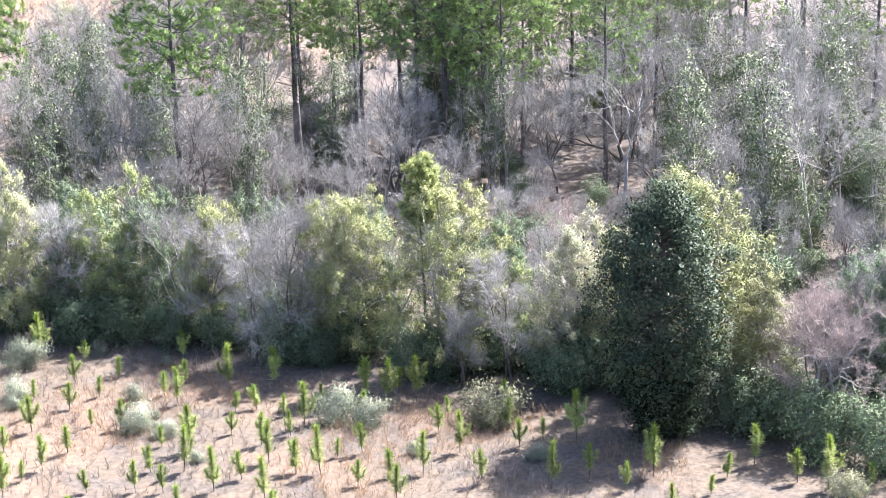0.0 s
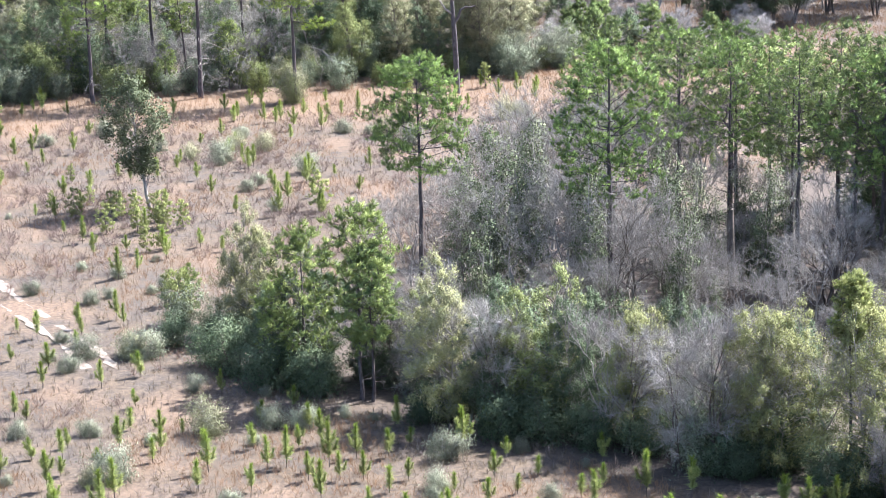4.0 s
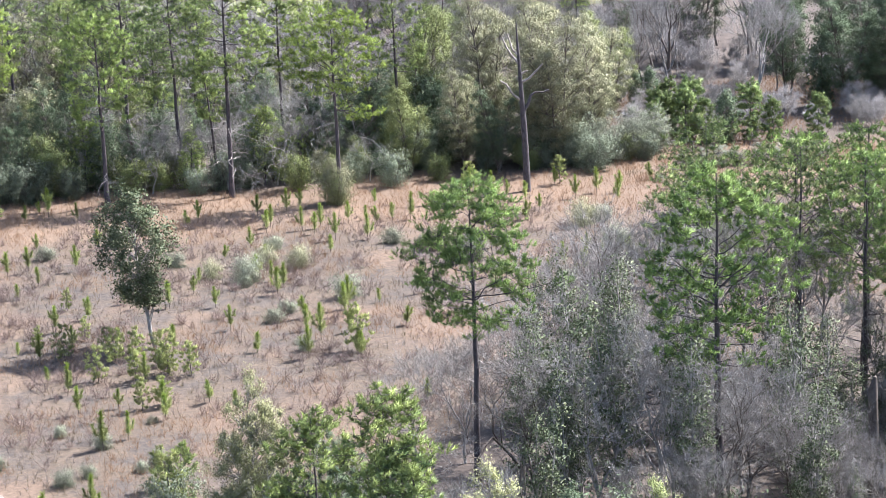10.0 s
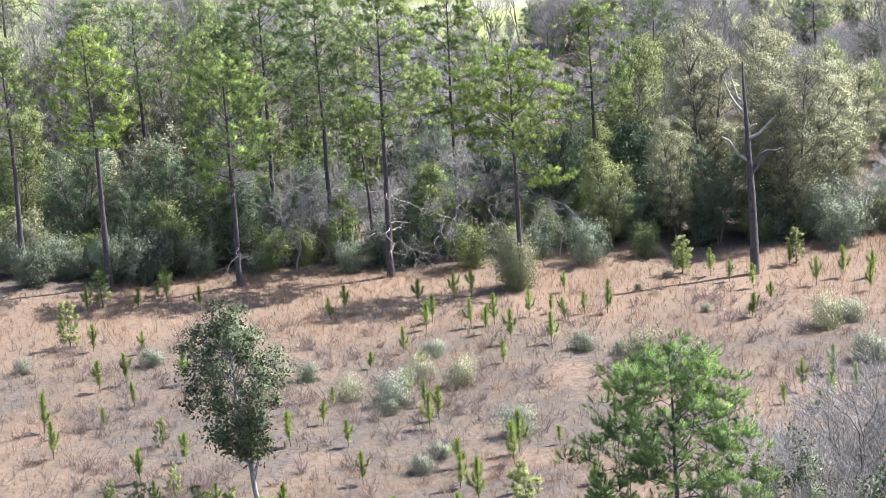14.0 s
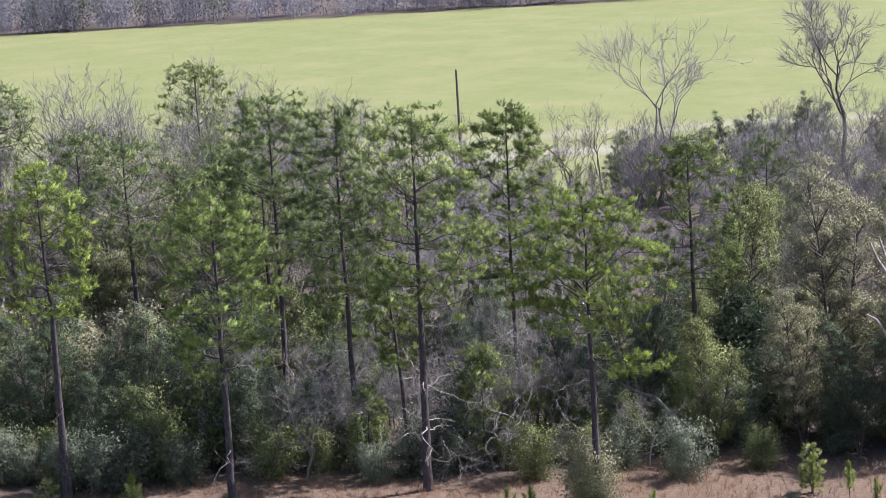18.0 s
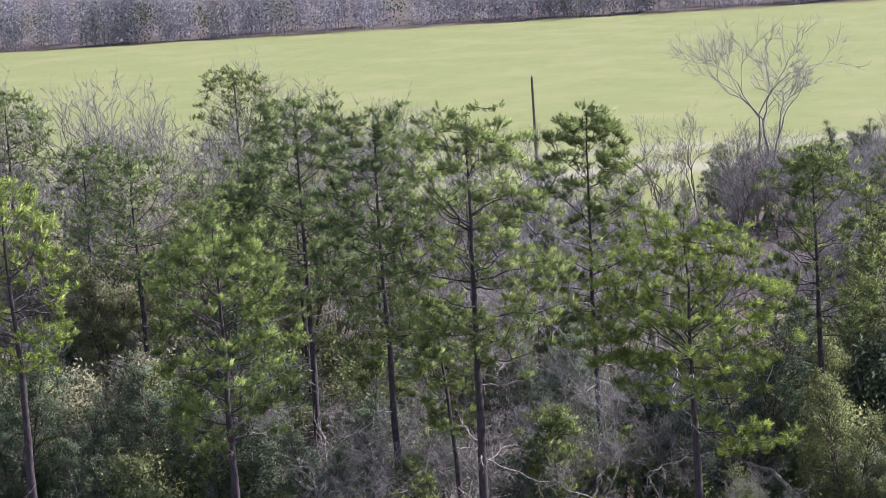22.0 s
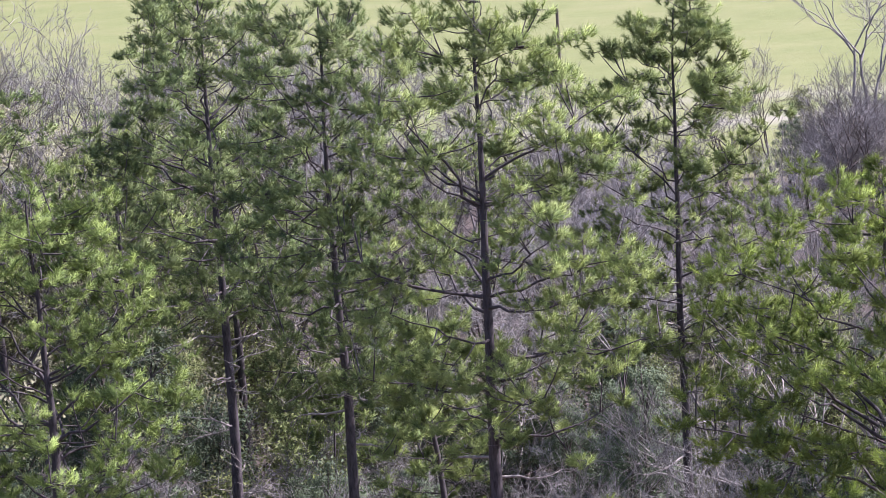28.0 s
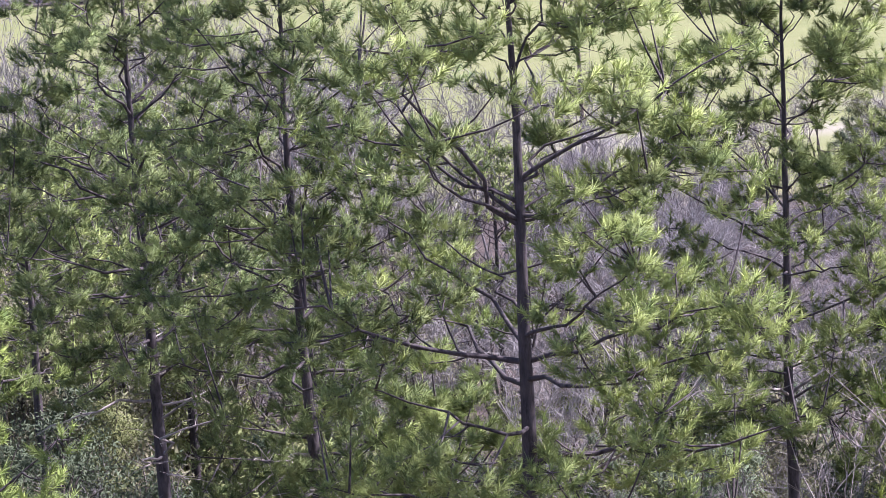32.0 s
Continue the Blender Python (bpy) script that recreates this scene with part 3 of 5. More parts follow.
def forked(label, height, radius, seed, mat=None, bark=None, group="bare trees", depth=5, spread=0.62, crook=0.10, lift=0.18, start=0.30, twigs=7, thick=1.0, name="bare_tree", stems=1):
    """A leafless tree that forks again and again into a fan of fine twigs."""
    rng = np.random.default_rng(seed)
    root = thing(name, label, "tree", group)
    wood, fine = Soup(), Soup()
    at, ahead, reach = [], [], []

    def grow(p, d, length, r, level, soup):
        k = 4 if level < 3 else 3
        path = [p]
        for i in range(k - 1):
            d = unit(d + rng.normal(0, crook * 2, 3) + [0, 0, 0.06])
            path.append(path[-1] + d * length / (k - 1))
        path = np.array(path)
        tube(soup, path, np.linspace(r, r * 0.62, k), (8, 6, 5, 4)[min(level, 3)] if level < 4 else 3)
        m = int(1.5 * twigs) if level >= depth - 1 else twigs // 2 if level >= depth - 2 else 0
        for i in range(m):
            q, e = along(path, rng.uniform(0.15, 1.0))
            at.append(q)
            ahead.append(unit(e + rng.normal(0, 0.45, 3) + [0, 0, 0.12]))
            reach.append(rng.uniform(0.5, 1.3) * length * 0.75)
        if level >= depth:
            return
        n = 3 if level < 2 or rng.uniform() < 0.55 else 2
        turn = rng.uniform(0, 6.28)
        u = unit(np.cross(d, [0.3, 0.5, 0.8]))
        v = np.cross(d, u)
        for i in range(n):
            a = turn + i * 6.28 / n + rng.uniform(-0.5, 0.5)
            wide = spread * rng.uniform(0.55, 1.3)
            e = unit(d + (u * math.cos(a) + v * math.sin(a)) * wide + [0, 0, lift])
            q, _ = along(path, rng.uniform(0.6, 0.98) if i else 1.0)
            grow(q, e, length * rng.uniform(0.62, 0.86), max(0.006, r * 0.56), level + 1, wood)

    for stem in range(stems):
        trunk = Soup()
        lean = rng.normal(0, 0.25, 2) if stems > 1 else rng.normal(0, 0.05, 2)
        grow(np.array([0.0, 0.0, -0.1]), unit(np.array([lean[0], lean[1], 1.0])), height * start, radius, 0, trunk)
        part("trunk" if stems == 1 else "stem", trunk, bark or GREY_BARK, root, smooth=True)
    tagged(part("branchwork", wood, bark or GREY_BARK, root, smooth=True), kind="stuff")
    at, ahead, reach = np.array(at), np.array(ahead), np.array(reach)[:, None]
    slivers(fine, at, ahead, rng, reach, 0.021 * thick)
    for share in (0.35, 0.65):
        slivers(fine, at + ahead * reach * share, unit(ahead + rng.normal(0, 0.5, at.shape)), rng, reach * rng.uniform(0.4, 0.8, (len(at), 1)), 0.015 * thick)
    tagged(part("twig_haze", fine, mat or TWIG, root), kind="stuff")
    return root


def leafy(label, height, radius, spread, seed, mat, crown=0.15, clumps=60, each=70, leaf=(0.13, 0.06), bark=None, group="evergreen trees", name="leafy_tree", stems=1, form=1.0, droop=0.0, loose=1.0, lean=(0, 0), twiggy=0, broad=False, upright=0.75):
    """A broad-leaved tree or bush: stems, branches out to clumps, and clumps of single leaves.
    form: above 1 the crown is widest low down, below 1 high up."""
    rng = np.random.default_rng(seed)
    root = thing(name, label, "bush" if name.endswith("shrub") else "tree", group)
    wood, crown_soup = Soup(), Soup()
    paths = []
    for i in range(stems):
        tilt = unit(rng.normal(0, 1, 2)) * spread * rng.uniform(0.2, 0.75) if stems > 1 else (0, 0)
        p = bent(rng, (rng.normal(0, 0.1 * spread) * (stems > 1), rng.normal(0, 0.1 * spread) * (stems > 1), -0.1), height * (rng.uniform(0.62, 1.0) if i else 0.98), (lean[0] + tilt[0], lean[1] + tilt[1]), 0.2, 9)
        trunk = wood if height < 6 else Soup()
        tube(trunk, p, radius / stems ** 0.4 * (1 - 0.9 * np.linspace(0, 1, 9)), 7 if stems == 1 else 4)
        if trunk is not wood:
            part("trunk" if stems == 1 else "stem", trunk, bark or DARK_BARK, root, smooth=True)
        paths.append(p)
    centre = []
    for i in range(clumps):
        u = ((i + rng.uniform(0, 1)) / clumps)
        wide = math.sin(math.pi * (0.08 + 0.90 * u ** form)) ** 0.7
        turn = i * 2.399 + rng.uniform(-0.4, 0.4)
        reach = spread * wide * math.sqrt(rng.uniform(0.12, 1.0)) * rng.uniform(0.75, 1.15)
        z = height * (crown + (1 - crown) * u)
        p = paths[i % stems]
        a, _ = along(p, max(0.05, min(0.95, z / height - 0.12 * rng.uniform(0.5, 1.5))))
        if stems > 1:
            z *= p[-1][2] / height
            reach *= 0.62
        s0, _ = along(p, min(1, z / max(0.1, p[-1][2])))
        c = np.array([s0[0] + reach * math.cos(turn), s0[1] + reach * math.sin(turn), z * rng.uniform(0.93, 1.03)])
        mid = (a + c) / 2 + [0, 0, 0.06 * reach]
        tube(wood, np.array([a, mid, c]), [max(0.012, radius * 0.25), max(0.009, radius * 0.15), 0.006], 3)
        centre.append(c)
    centre = np.array(centre)
    m = rng.poisson(each, clumps)
    sigma = loose * (0.16 + 0.10 * spread) * rng.uniform(0.5, 1.35, (clumps, 1))
    at = np.repeat(centre, m, 0) + rng.normal(0, 1, (m.sum(), 3)) * np.repeat(sigma, m, 0) * [1, 1, upright]
    at[:, 2] = np.maximum(at[:, 2], 0.08)
    core = np.array([0, 0, height * (0.35 + 0.4 * crown)])
    outward = unit(0.6 * unit(at - np.repeat(centre, m, 0)) + 0.65 * unit((at - core) * [1, 1, 0.6]))
    leaves(crown_soup, at, rng, leaf[0], leaf[1], droop, broad, outward)
    if twiggy:
        pick = rng.integers(0, len(at), twiggy)
        tw = Soup()
        slivers(tw, at[pick], unit(rng.normal(0, 0.7, (twiggy, 3)) + [0, 0, 0.7]), rng, rng.uniform(0.3, 0.9, (twiggy, 1)), 0.028)
        tagged(part("twig_haze", tw, TWIG, root), kind="stuff")
    tagged(part("branchwork", wood, bark or DARK_BARK, root), kind="stuff")
    part("crown", crown_soup, mat, root)
    return root


def sapling(label, height, seed, mat, group="planted pine saplings"):
    """A young pine: a thin bare stem, a bottlebrush of long upright needles round its upper part, and a darker candle on top."""
    rng = np.random.default_rng(seed)
    root = thing("pine_sapling", label, "sapling", group)
    s, n, top = Soup(), Soup(), Soup()
    path = bent(rng, (0, 0, -0.05), height, (rng.normal(0, 0.06), rng.normal(0, 0.06)), 0.03, 6)
    tube(s, path, np.linspace(0.024, 0.010, 6), 5)
    shoots = [(path, 0.30, 1.0)]
    for i in range(int(rng.integers(0, 5))):
        e = rng.uniform(0.3, 0.62)
        a, d = along(path, e)
        turn, reach = rng.uniform(0, 6.28), rng.uniform(0.12, 0.26) * height
        side = np.array([math.cos(turn), math.sin(turn), 0])
        arm = np.array([a, a + side * reach * 0.55 + [0, 0, reach * 0.35], a + side * reach * 0.8 + [0, 0, reach * 1.2]])
        tube(s, arm, [0.012, 0.010, 0.007], 3)
        shoots.append((arm, 0.35, 0.75))
    for line, low, k in shoots:
        long = np.linalg.norm(line[-1] - line[0])
        e = np.linspace(low, 1.0, max(4, int(long * (1 - low) / 0.075)))
        spot = [along(line, v) for v in e]
        at, ahead = np.array([q for q, _ in spot]), np.array([unit(d + [0, 0, 0.3]) for _, d in spot])
        high = e > (0.80 if k == 1 else 0.7)
        needles(n, at[~high], ahead[~high], rng, 34, 0.34 * k, 0.03, 0.85)
        needles(top if k == 1 else n, at[high], ahead[high], rng, 30, 0.30 * k, 0.03, 0.55)
    part("stem", s, DARK_BARK, root)
    part("needle_brush", n, mat, root)
    part("candle", top, YOUNG_TOP, root, "fresh green tip")
    return root


PLACED = {}


def plant(proto, x, y, size=1.0, turn=0.0, tall=1.0, sink=0.04):
    """Sets a plant on the ground: the first time itself, then copies."""
    m = Matrix.Translation((x, y, h_at(x, y) - sink)) @ Matrix.Rotation(turn, 4, "Z")
    if proto.name not in PLACED:
        PLACED[proto.name] = size
        proto.matrix_basis = m @ Matrix.Diagonal((size, size, size * tall, 1))
        proto["tall"] = tall
        return proto
    k = size / PLACED[proto.name]
    return copy_thing(proto, m @ Matrix.Diagonal((k, k, k * tall / proto["tall"], 1)))


# ---- tall pines along the far wood's edge ----
plant(pine("tall sunlit pine with golden low bough at the meadow edge", 18.0, 0.23, 0.57, 3.9, 1, NEEDLE_SUN_GOLD, 1.3, split=True, limbs=32,
           keys=((0.50, -0.1, -8, 3.9), (0.49, -0.5, -12, 3.2), (0.50, 0.3, -6, 2.6))), 0, 0)
plant(pine("tall straight pine with a dark trunk and open crown", 22.5, 0.25, 0.48, 3.9, 2, NEEDLE, 1.6, (0.3, 0), 22, split=True, dead_limbs=15,
           keys=((0.66, 3.3, 14, 4.4), (0.66, 0.1, 20, 3.6), (0.55, 3.2, 8, 3.2), (0.56, 0.2, 25, 2.4), (0.78, 3.0, 24, 3.4), (0.77, 0.2, 20, 3.2))), -9.55, 5.6)
plant(pine("slim tall pine with a narrow crown", 20.9, 0.19, 0.48, 3.0, 3, NEEDLE, 1.5, (0.15, 0), 30, split=True, dead_limbs=14, keys=((0.60, 0.1, 20, 3.4), (0.61, 3.2, 18, 3.0))), -4.35, 17.2)
plant(pine("tall pine with dark dense needle boughs", 22.0, 0.21, 0.45, 3.4, 4, NEEDLE_DARK, 1.5, (0.1, 0), 34, split=True, dead_limbs=15), -14.3, 13.5)
plant(pine("tall pine with long slanting boughs", 22.3, 0.22, 0.5, 3.9, 5, NEEDLE_DARK, 1.5, (0.2, 0), 33, split=True, dead_limbs=17,
           keys=((0.70, 3.0, 24, 4.4), (0.60, 0.5, 24, 3.6), (0.72, 3.3, 22, 4.2), (0.50, 0.3, 35, 2.5))), -19.4, 20.6)
plant(pine("tall pine with a broad rounded crown", 18.0, 0.23, 0.45, 3.8, 6, NEEDLE_SUN_GREEN, 1.3, limbs=38, split=True), -20.7, 5.0)
plant(pine("tall pine with yellow-green boughs", 20.4, 0.25, 0.55, 3.4, 7, NEEDLE_SUN_GOLD, 1.1, density=1.8), -30.9, 7.5)
plant(pine("tall pine at the wood's edge", 18.8, 0.25, 0.50, 3.2, 8, NEEDLE, 1.0, density=1.8), -37.4, 9.0)
plant(pine("old pine with a leaning trunk", 19.8, 0.26, 0.5, 3.2, 9, NEEDLE, 0.9, (-1.2, 0), density=1.8), -41.5, 14.0)
plant(pine("pine behind a bleached dead tree", 18.9, 0.22, 0.5, 3.0, 10, NEEDLE, 1.2, density=2.2, limbs=32), 6.6, 16.0)
plant(pine("crooked slim pine with a pale lower trunk", 13.8, 0.17, 0.5, 1.8, 11, NEEDLE, 1.1, (-1.1, 0), 16, split=True, density=0.2), -10.7, 9.5)
FAR_PINES = [pine("pine rising out of the bare wood", 18.2, 0.24, 0.55, 3.6, 20 + i, m, 1.0, group="pines of the back wood", density=1.7) for i, m in enumerate((NEEDLE_DARK, NEEDLE, NEEDLE_DARK))]
for i, (x, y, size) in enumerate([(-31.6, 35, 1.0), (-35.6, 90, 0.97), (-52.6, 80, 1.0), (-45, 30, 1.05), (-25, 30, 0.9), (14, 45, 0.8), (-60, 45, 1.0), (31, 60, 0.8), (-17, 32, 0.72), (-22.5, 38, 0.85), (-12.5, 42, 0.76), (-27, 44, 0.9), (-38, 48, 0.95)]):
    plant(FAR_PINES[i % 3], x, y, size, i * 1.3)

YOUNG_PINES = [pine("half-grown pine under the tall ones", 8.5, 0.09, 0.2, 1.9, 26 + i, NEEDLE, 1.0, limbs=20, group="half-grown pines", dead_limbs=0, blade=0.04) for i in range(2)]

# ---- pines of the near copse ----
plant(pine("open-grown pine with sparse wide boughs", 17.6, 0.20, 0.54, 3.6, 31, NEEDLE_DEEP, 1.2, limbs=27, split=True, density=1.1), 3.8, -75)
plant(pine("full pine with a heavy green crown", 19.2, 0.25, 0.46, 3.7, 32, NEEDLE_DEEP, 1.6, limbs=38, group="pines of the copse", density=3.5), 15.3, -83.6)
plant(pine("young pine with twin trunks among dark shrubs", 12.4, 0.13, 0.30, 2.5, 33, NEEDLE, 1.3, limbs=24, group="pines of the copse", density=1.6), -2.3, -95.2)
plant(pine("slender young pine beside its twin", 10.0, 0.10, 0.42, 1.7, 34, NEEDLE_DARK, 1.2, limbs=16, group="pines of the copse", density=1.6), -1.7, -95.6)
plant(pine("dusty green young pine at the copse's corner", 10.4, 0.12, 0.2, 2.4, 36, NEEDLE, 1.2, limbs=22, group="pines of the copse", density=1.6), -5.4, -91.6)
plant(pine("full pine with boughs down to the shrubs", 16.5, 0.2, 0.14, 3.6, 35, NEEDLE_OLD, 1.1, limbs=44, group="pines of the copse", density=1.3), 45.7, -77)
COPSE_PINES = [pine("pine standing in the copse", 16.5, 0.19, 0.48, 3.7, 40 + i, m, 0.9, group="pines of the copse", limbs=28, density=1.6) for i, m in enumerate((NEEDLE_DARK, NEEDLE_DEEP, NEEDLE_DARK, NEEDLE_DEEP))]
for i, (x, y, size) in enumerate([(24.5, -65, 0.98), (29.2, -62, 0.93), (31.0, -66, 0.97), (31.3, -71, 0.92), (36.9, -75, 1.05), (41, -75, 1.1), (33.9, -77.1, 1.0), (34.5, -81.3, 1.05), (36.1, -80.4, 1.1), (37.1, -85.3, 1.0), (30.5, -75, 1.0), (27, -70, 1.0), (40.5, -80.5, 0.95), (48.5, -73, 1.05), (37, -64, 1.0), (42.2, -70, 1.05),
                                  (50, -82, 1.05), (58, -80, 1.1), (47, -66, 1.0), (53, -70, 1.1), (60, -68, 1.0), (43.5, -88, 1.0), (63, -90, 1.1), (36, -56, 0.9), (51, -58, 1.0)]):
    plant(COPSE_PINES[i % 4], x, y, size, i * 1.7)

# ---- the near copse: front row, evergreens and bare trees ----
PALES = [leafy(label, 10.0, 0.12, wide, 50 + i, m, base, 250, 150, (0.125, 0.055), GREY_BARK, "front row of the copse", "shrub_tree", 4, 0.75, -0.3, 0.32, twiggy=tw, upright=1.25)
         for i, (m, wide, base, tw, label) in enumerate((
             (YELLOWISH, 4.3, 0.07, 300, "yellow-green shrub tree in young leaf at the copse edge"),
             (PALE, 3.7, 0.08, 900, "pale greyish-green shrub tree at the copse edge"),
             (MID, 3.6, 0.08, 300, "dull green shrub tree with feathery foliage"),
             (OLIVE, 3.9, 0.10, 1200, "grey-olive shrub tree with fine bare twigs"),
             (DARK, 3.4, 0.05, 100, "dark evergreen shrub tree in the copse's shade")))]
FRONT = [(0.8, -101.0, 1.10, 1), (3.4, -103.4, 0.78, 4), (5.6, -104.3, 1.04, 2), (7.4, -105.2, 0.84, 4), (10.2, -107.6, 0.72, 2), (11.4, -108.2, 0.88, 0), (16.8, -113.6, 1.05, 0), (15.2, -112.6, 0.86, 3),
         (21.0, -118.0, 1.14, 0), (23.6, -117.8, 0.82, 2), (25.4, -121.4, 0.95, 3), (27.2, -122.4, 0.88, 1), (32.1, -125.9, 1.30, 0), (33.9, -128.4, 0.84, 1), (38.2, -131.6, 0.90, 4), (40.8, -133.8, 1.0, 2), (44, -136, 1.0, 4),
         (-8.8, -79.9, 0.98, 1), (-7.4, -88.6, 0.60, 4), (-5.6, -90.4, 0.74, 4), (-4.4, -87.4, 0.86, 4), (-1.2, -92.6, 0.70, 4), (0.6, -95.5, 0.78, 2), (4.6, -99.0, 0.8, 4), (8.6, -102.8, 0.8, 4), (13.4, -107.0, 0.85, 4), (18.6, -112.4, 0.8, 4), (24.0, -116.8, 0.85, 4)]
for i, (x, y, size, kind) in enumerate(FRONT):
    plant(PALES[kind], x + (1.3 if x > 0 else 0), y + (1.7 if x > 0 else 0), size * 0.95, i * 1.9)
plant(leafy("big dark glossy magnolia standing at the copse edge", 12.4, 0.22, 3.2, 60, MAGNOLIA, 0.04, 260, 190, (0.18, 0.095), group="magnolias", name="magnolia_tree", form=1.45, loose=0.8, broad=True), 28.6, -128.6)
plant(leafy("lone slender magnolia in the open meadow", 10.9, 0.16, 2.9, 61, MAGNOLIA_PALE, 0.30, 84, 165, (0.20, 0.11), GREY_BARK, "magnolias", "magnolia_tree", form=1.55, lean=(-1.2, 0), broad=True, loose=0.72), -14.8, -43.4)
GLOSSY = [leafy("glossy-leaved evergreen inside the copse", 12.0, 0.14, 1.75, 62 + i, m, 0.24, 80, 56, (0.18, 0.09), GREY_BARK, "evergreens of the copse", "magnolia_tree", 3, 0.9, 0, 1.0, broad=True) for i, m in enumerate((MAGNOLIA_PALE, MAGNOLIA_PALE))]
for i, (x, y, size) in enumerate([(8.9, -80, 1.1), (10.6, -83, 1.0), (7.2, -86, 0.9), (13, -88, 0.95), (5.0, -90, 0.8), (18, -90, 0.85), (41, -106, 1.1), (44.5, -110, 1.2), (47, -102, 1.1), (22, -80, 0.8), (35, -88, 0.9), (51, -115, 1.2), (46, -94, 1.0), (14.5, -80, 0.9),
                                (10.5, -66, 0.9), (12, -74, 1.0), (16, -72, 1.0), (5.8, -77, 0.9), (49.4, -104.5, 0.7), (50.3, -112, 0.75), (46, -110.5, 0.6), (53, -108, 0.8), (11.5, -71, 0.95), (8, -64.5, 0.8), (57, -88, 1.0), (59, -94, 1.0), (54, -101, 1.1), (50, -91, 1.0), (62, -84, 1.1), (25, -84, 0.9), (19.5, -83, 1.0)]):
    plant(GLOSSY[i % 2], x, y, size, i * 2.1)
GREYS = [forked("leafless grey tree with a haze of fine twigs", 11.5, 0.115, 70 + i, None, (GREY_BARK, DARK_BARK)[i % 2], "bare trees of the copse", 5, 0.66, 0.12, 0.15, 0.30, 4, 0.95, stems=1 + i % 2) for i in range(4)]
for i, (x, y, size) in enumerate([(12.4, -83, 1.15), (15.5, -86.5, 1.0), (18.5, -87, 0.95), (21, -91, 0.95), (24.5, -92, 1.0), (22.5, -86.5, 0.9), (27.5, -88, 1.0), (31, -92, 0.95), (3.5, -71.5, 0.85), (6.5, -73, 0.9), (1.2, -72.5, 0.7),
                                  (34, -97, 0.5), (37, -92, 0.7), (40, -88, 1.1), (42, -95, 1.2), (10, -92, 0.8), (48, -108, 1.2), (36, -104, 0.55), (26, -99, 0.5), (8.4, -76, 0.9), (17.5, -79.5, 0.95), (30, -84, 0.9), (54, -98, 1.2), (46, -86, 1.1),
                                  (7.5, -68, 0.9), (13, -69, 0.9), (9, -71.5, 0.9), (50.9, -85.6, 1.35), (48.6, -82.4, 1.2), (58, -92, 1.1), (60, -97, 1.2), (55, -90, 1.0), (57, -103, 1.1), (52, -94, 1.0), (61, -88, 1.2), (50, -100, 1.0), (55, -84, 1.1)]):
    plant(GREYS[i % 4], x, y, size * (0.68 if y < -86 and 18 < x < 42 else 1.0), i * 1.1)
for i, (x, y, size) in enumerate([(8.9, -106.8, 0.84), (13.4, -110.4, 0.86), (14.7, -111.6, 0.76), (26.4, -121.6, 0.7), (2.2, -102.2, 0.8), (18.6, -115.4, 0.8), (-3.2, -92.0, 0.6)]):
    plant(GREYS[(0, 2)[i % 2]], x + 1.2, y + 1.6, size, i * 1.7)
plant(forked("reddish leafless tree at the copse edge", 9.4, 0.12, 76, RED_TWIG, GREY_BARK, "bare trees of the copse", 5, 0.75, 0.14, 0.12, 0.26, 7, 1.1, stems=2), 35.5, -131.6)
LOWGREY = [bare("leafless grey-brown shrub with dense twigs", 7.5, 0.07, 2.3, 80 + i, m, DARK_BARK, 1.2, "bare shrubs of the copse", 0.15, 0.62, name="bare_shrub", stems=3) for i, m in enumerate((None, RED_TWIG))]
for i, (x, y, size, kind) in enumerate([(4.4, -103.2, 1.1, 0), (10.6, -108.9, 1.1, 0), (14.4, -112.6, 1.25, 0), (12.8, -112.2, 1.0, 0), (24.0, -121.8, 1.0, 0), (35.0, -132.5, 1.0, 1), (37.4, -131, 1.1, 0), (1.2, -99.8, 1.2, 0), (-0.5, -94.5, 0.9, 0), (21.5, -121.6, 0.7, 0), (40.2, -131, 1.2, 0), (28, -118, 0.9, 0), (20, -110, 0.8, 0), (30, -112, 0.9, 1)]):
    plant(LOWGREY[kind], x + 0.5, y + (3.1 if 19 < x < 30 else 1.5), size * 0.98, i * 1.4)
FOOT = [leafy("dark leafy bush at the foot of the copse", 3.2, 0.06, 1.9, 86 + i, m, 0.02, 60, 110, (0.13, 0.065), DARK_BARK, "bushes at the copse's foot", "evergreen_shrub", 4, 1.25) for i, m in enumerate((WAXY, DARK, MID))]
for i, (x, y, size) in enumerate([(-7.9, -91.0, 1.3), (-6.2, -92.6, 1.2), (-9.6, -88.4, 1.2), (-4.4, -93.8, 1.1), (-10.6, -85.6, 1.1), (-13.6, -81.5, 0.8), (34.2, -134.2, 1.3), (36.6, -136.6, 1.2), (39.4, -137.8, 1.3), (42, -139, 1.3), (32.6, -130.4, 1.1), (20.4, -116.6, 1.0)]):
    plant(FOOT[1], x, y, size, i * 1.4)
for i, (x, y, size) in enumerate([(-7.0, -90.4, 0.8), (-12.2, -76.4, 0.5)]):
    plant(YOUNG_PINES[i], x, y, size, i)
# more dark bushes, added so their colour stands in for shade under the front row
rng = np.random.default_rng(12)
for i, (x, y, size, kind) in enumerate(FRONT[:18]):
    plant(FOOT[1], x + rng.uniform(-0.6, 1.4), y + rng.uniform(-0.3, 1.6), rng.uniform(0.7, 1.2), i * 1.1)
    plant(FOOT[1], x + rng.uniform(1.0, 3.0), y + rng.uniform(1.5, 4.0), rng.uniform(1.0, 1.5), i * 1.7)
# trunk of a broken tree, dark and bare
snapped = thing("broken_tree", "dark broken stump of a tree among grey twigs", "tree")
s = Soup()
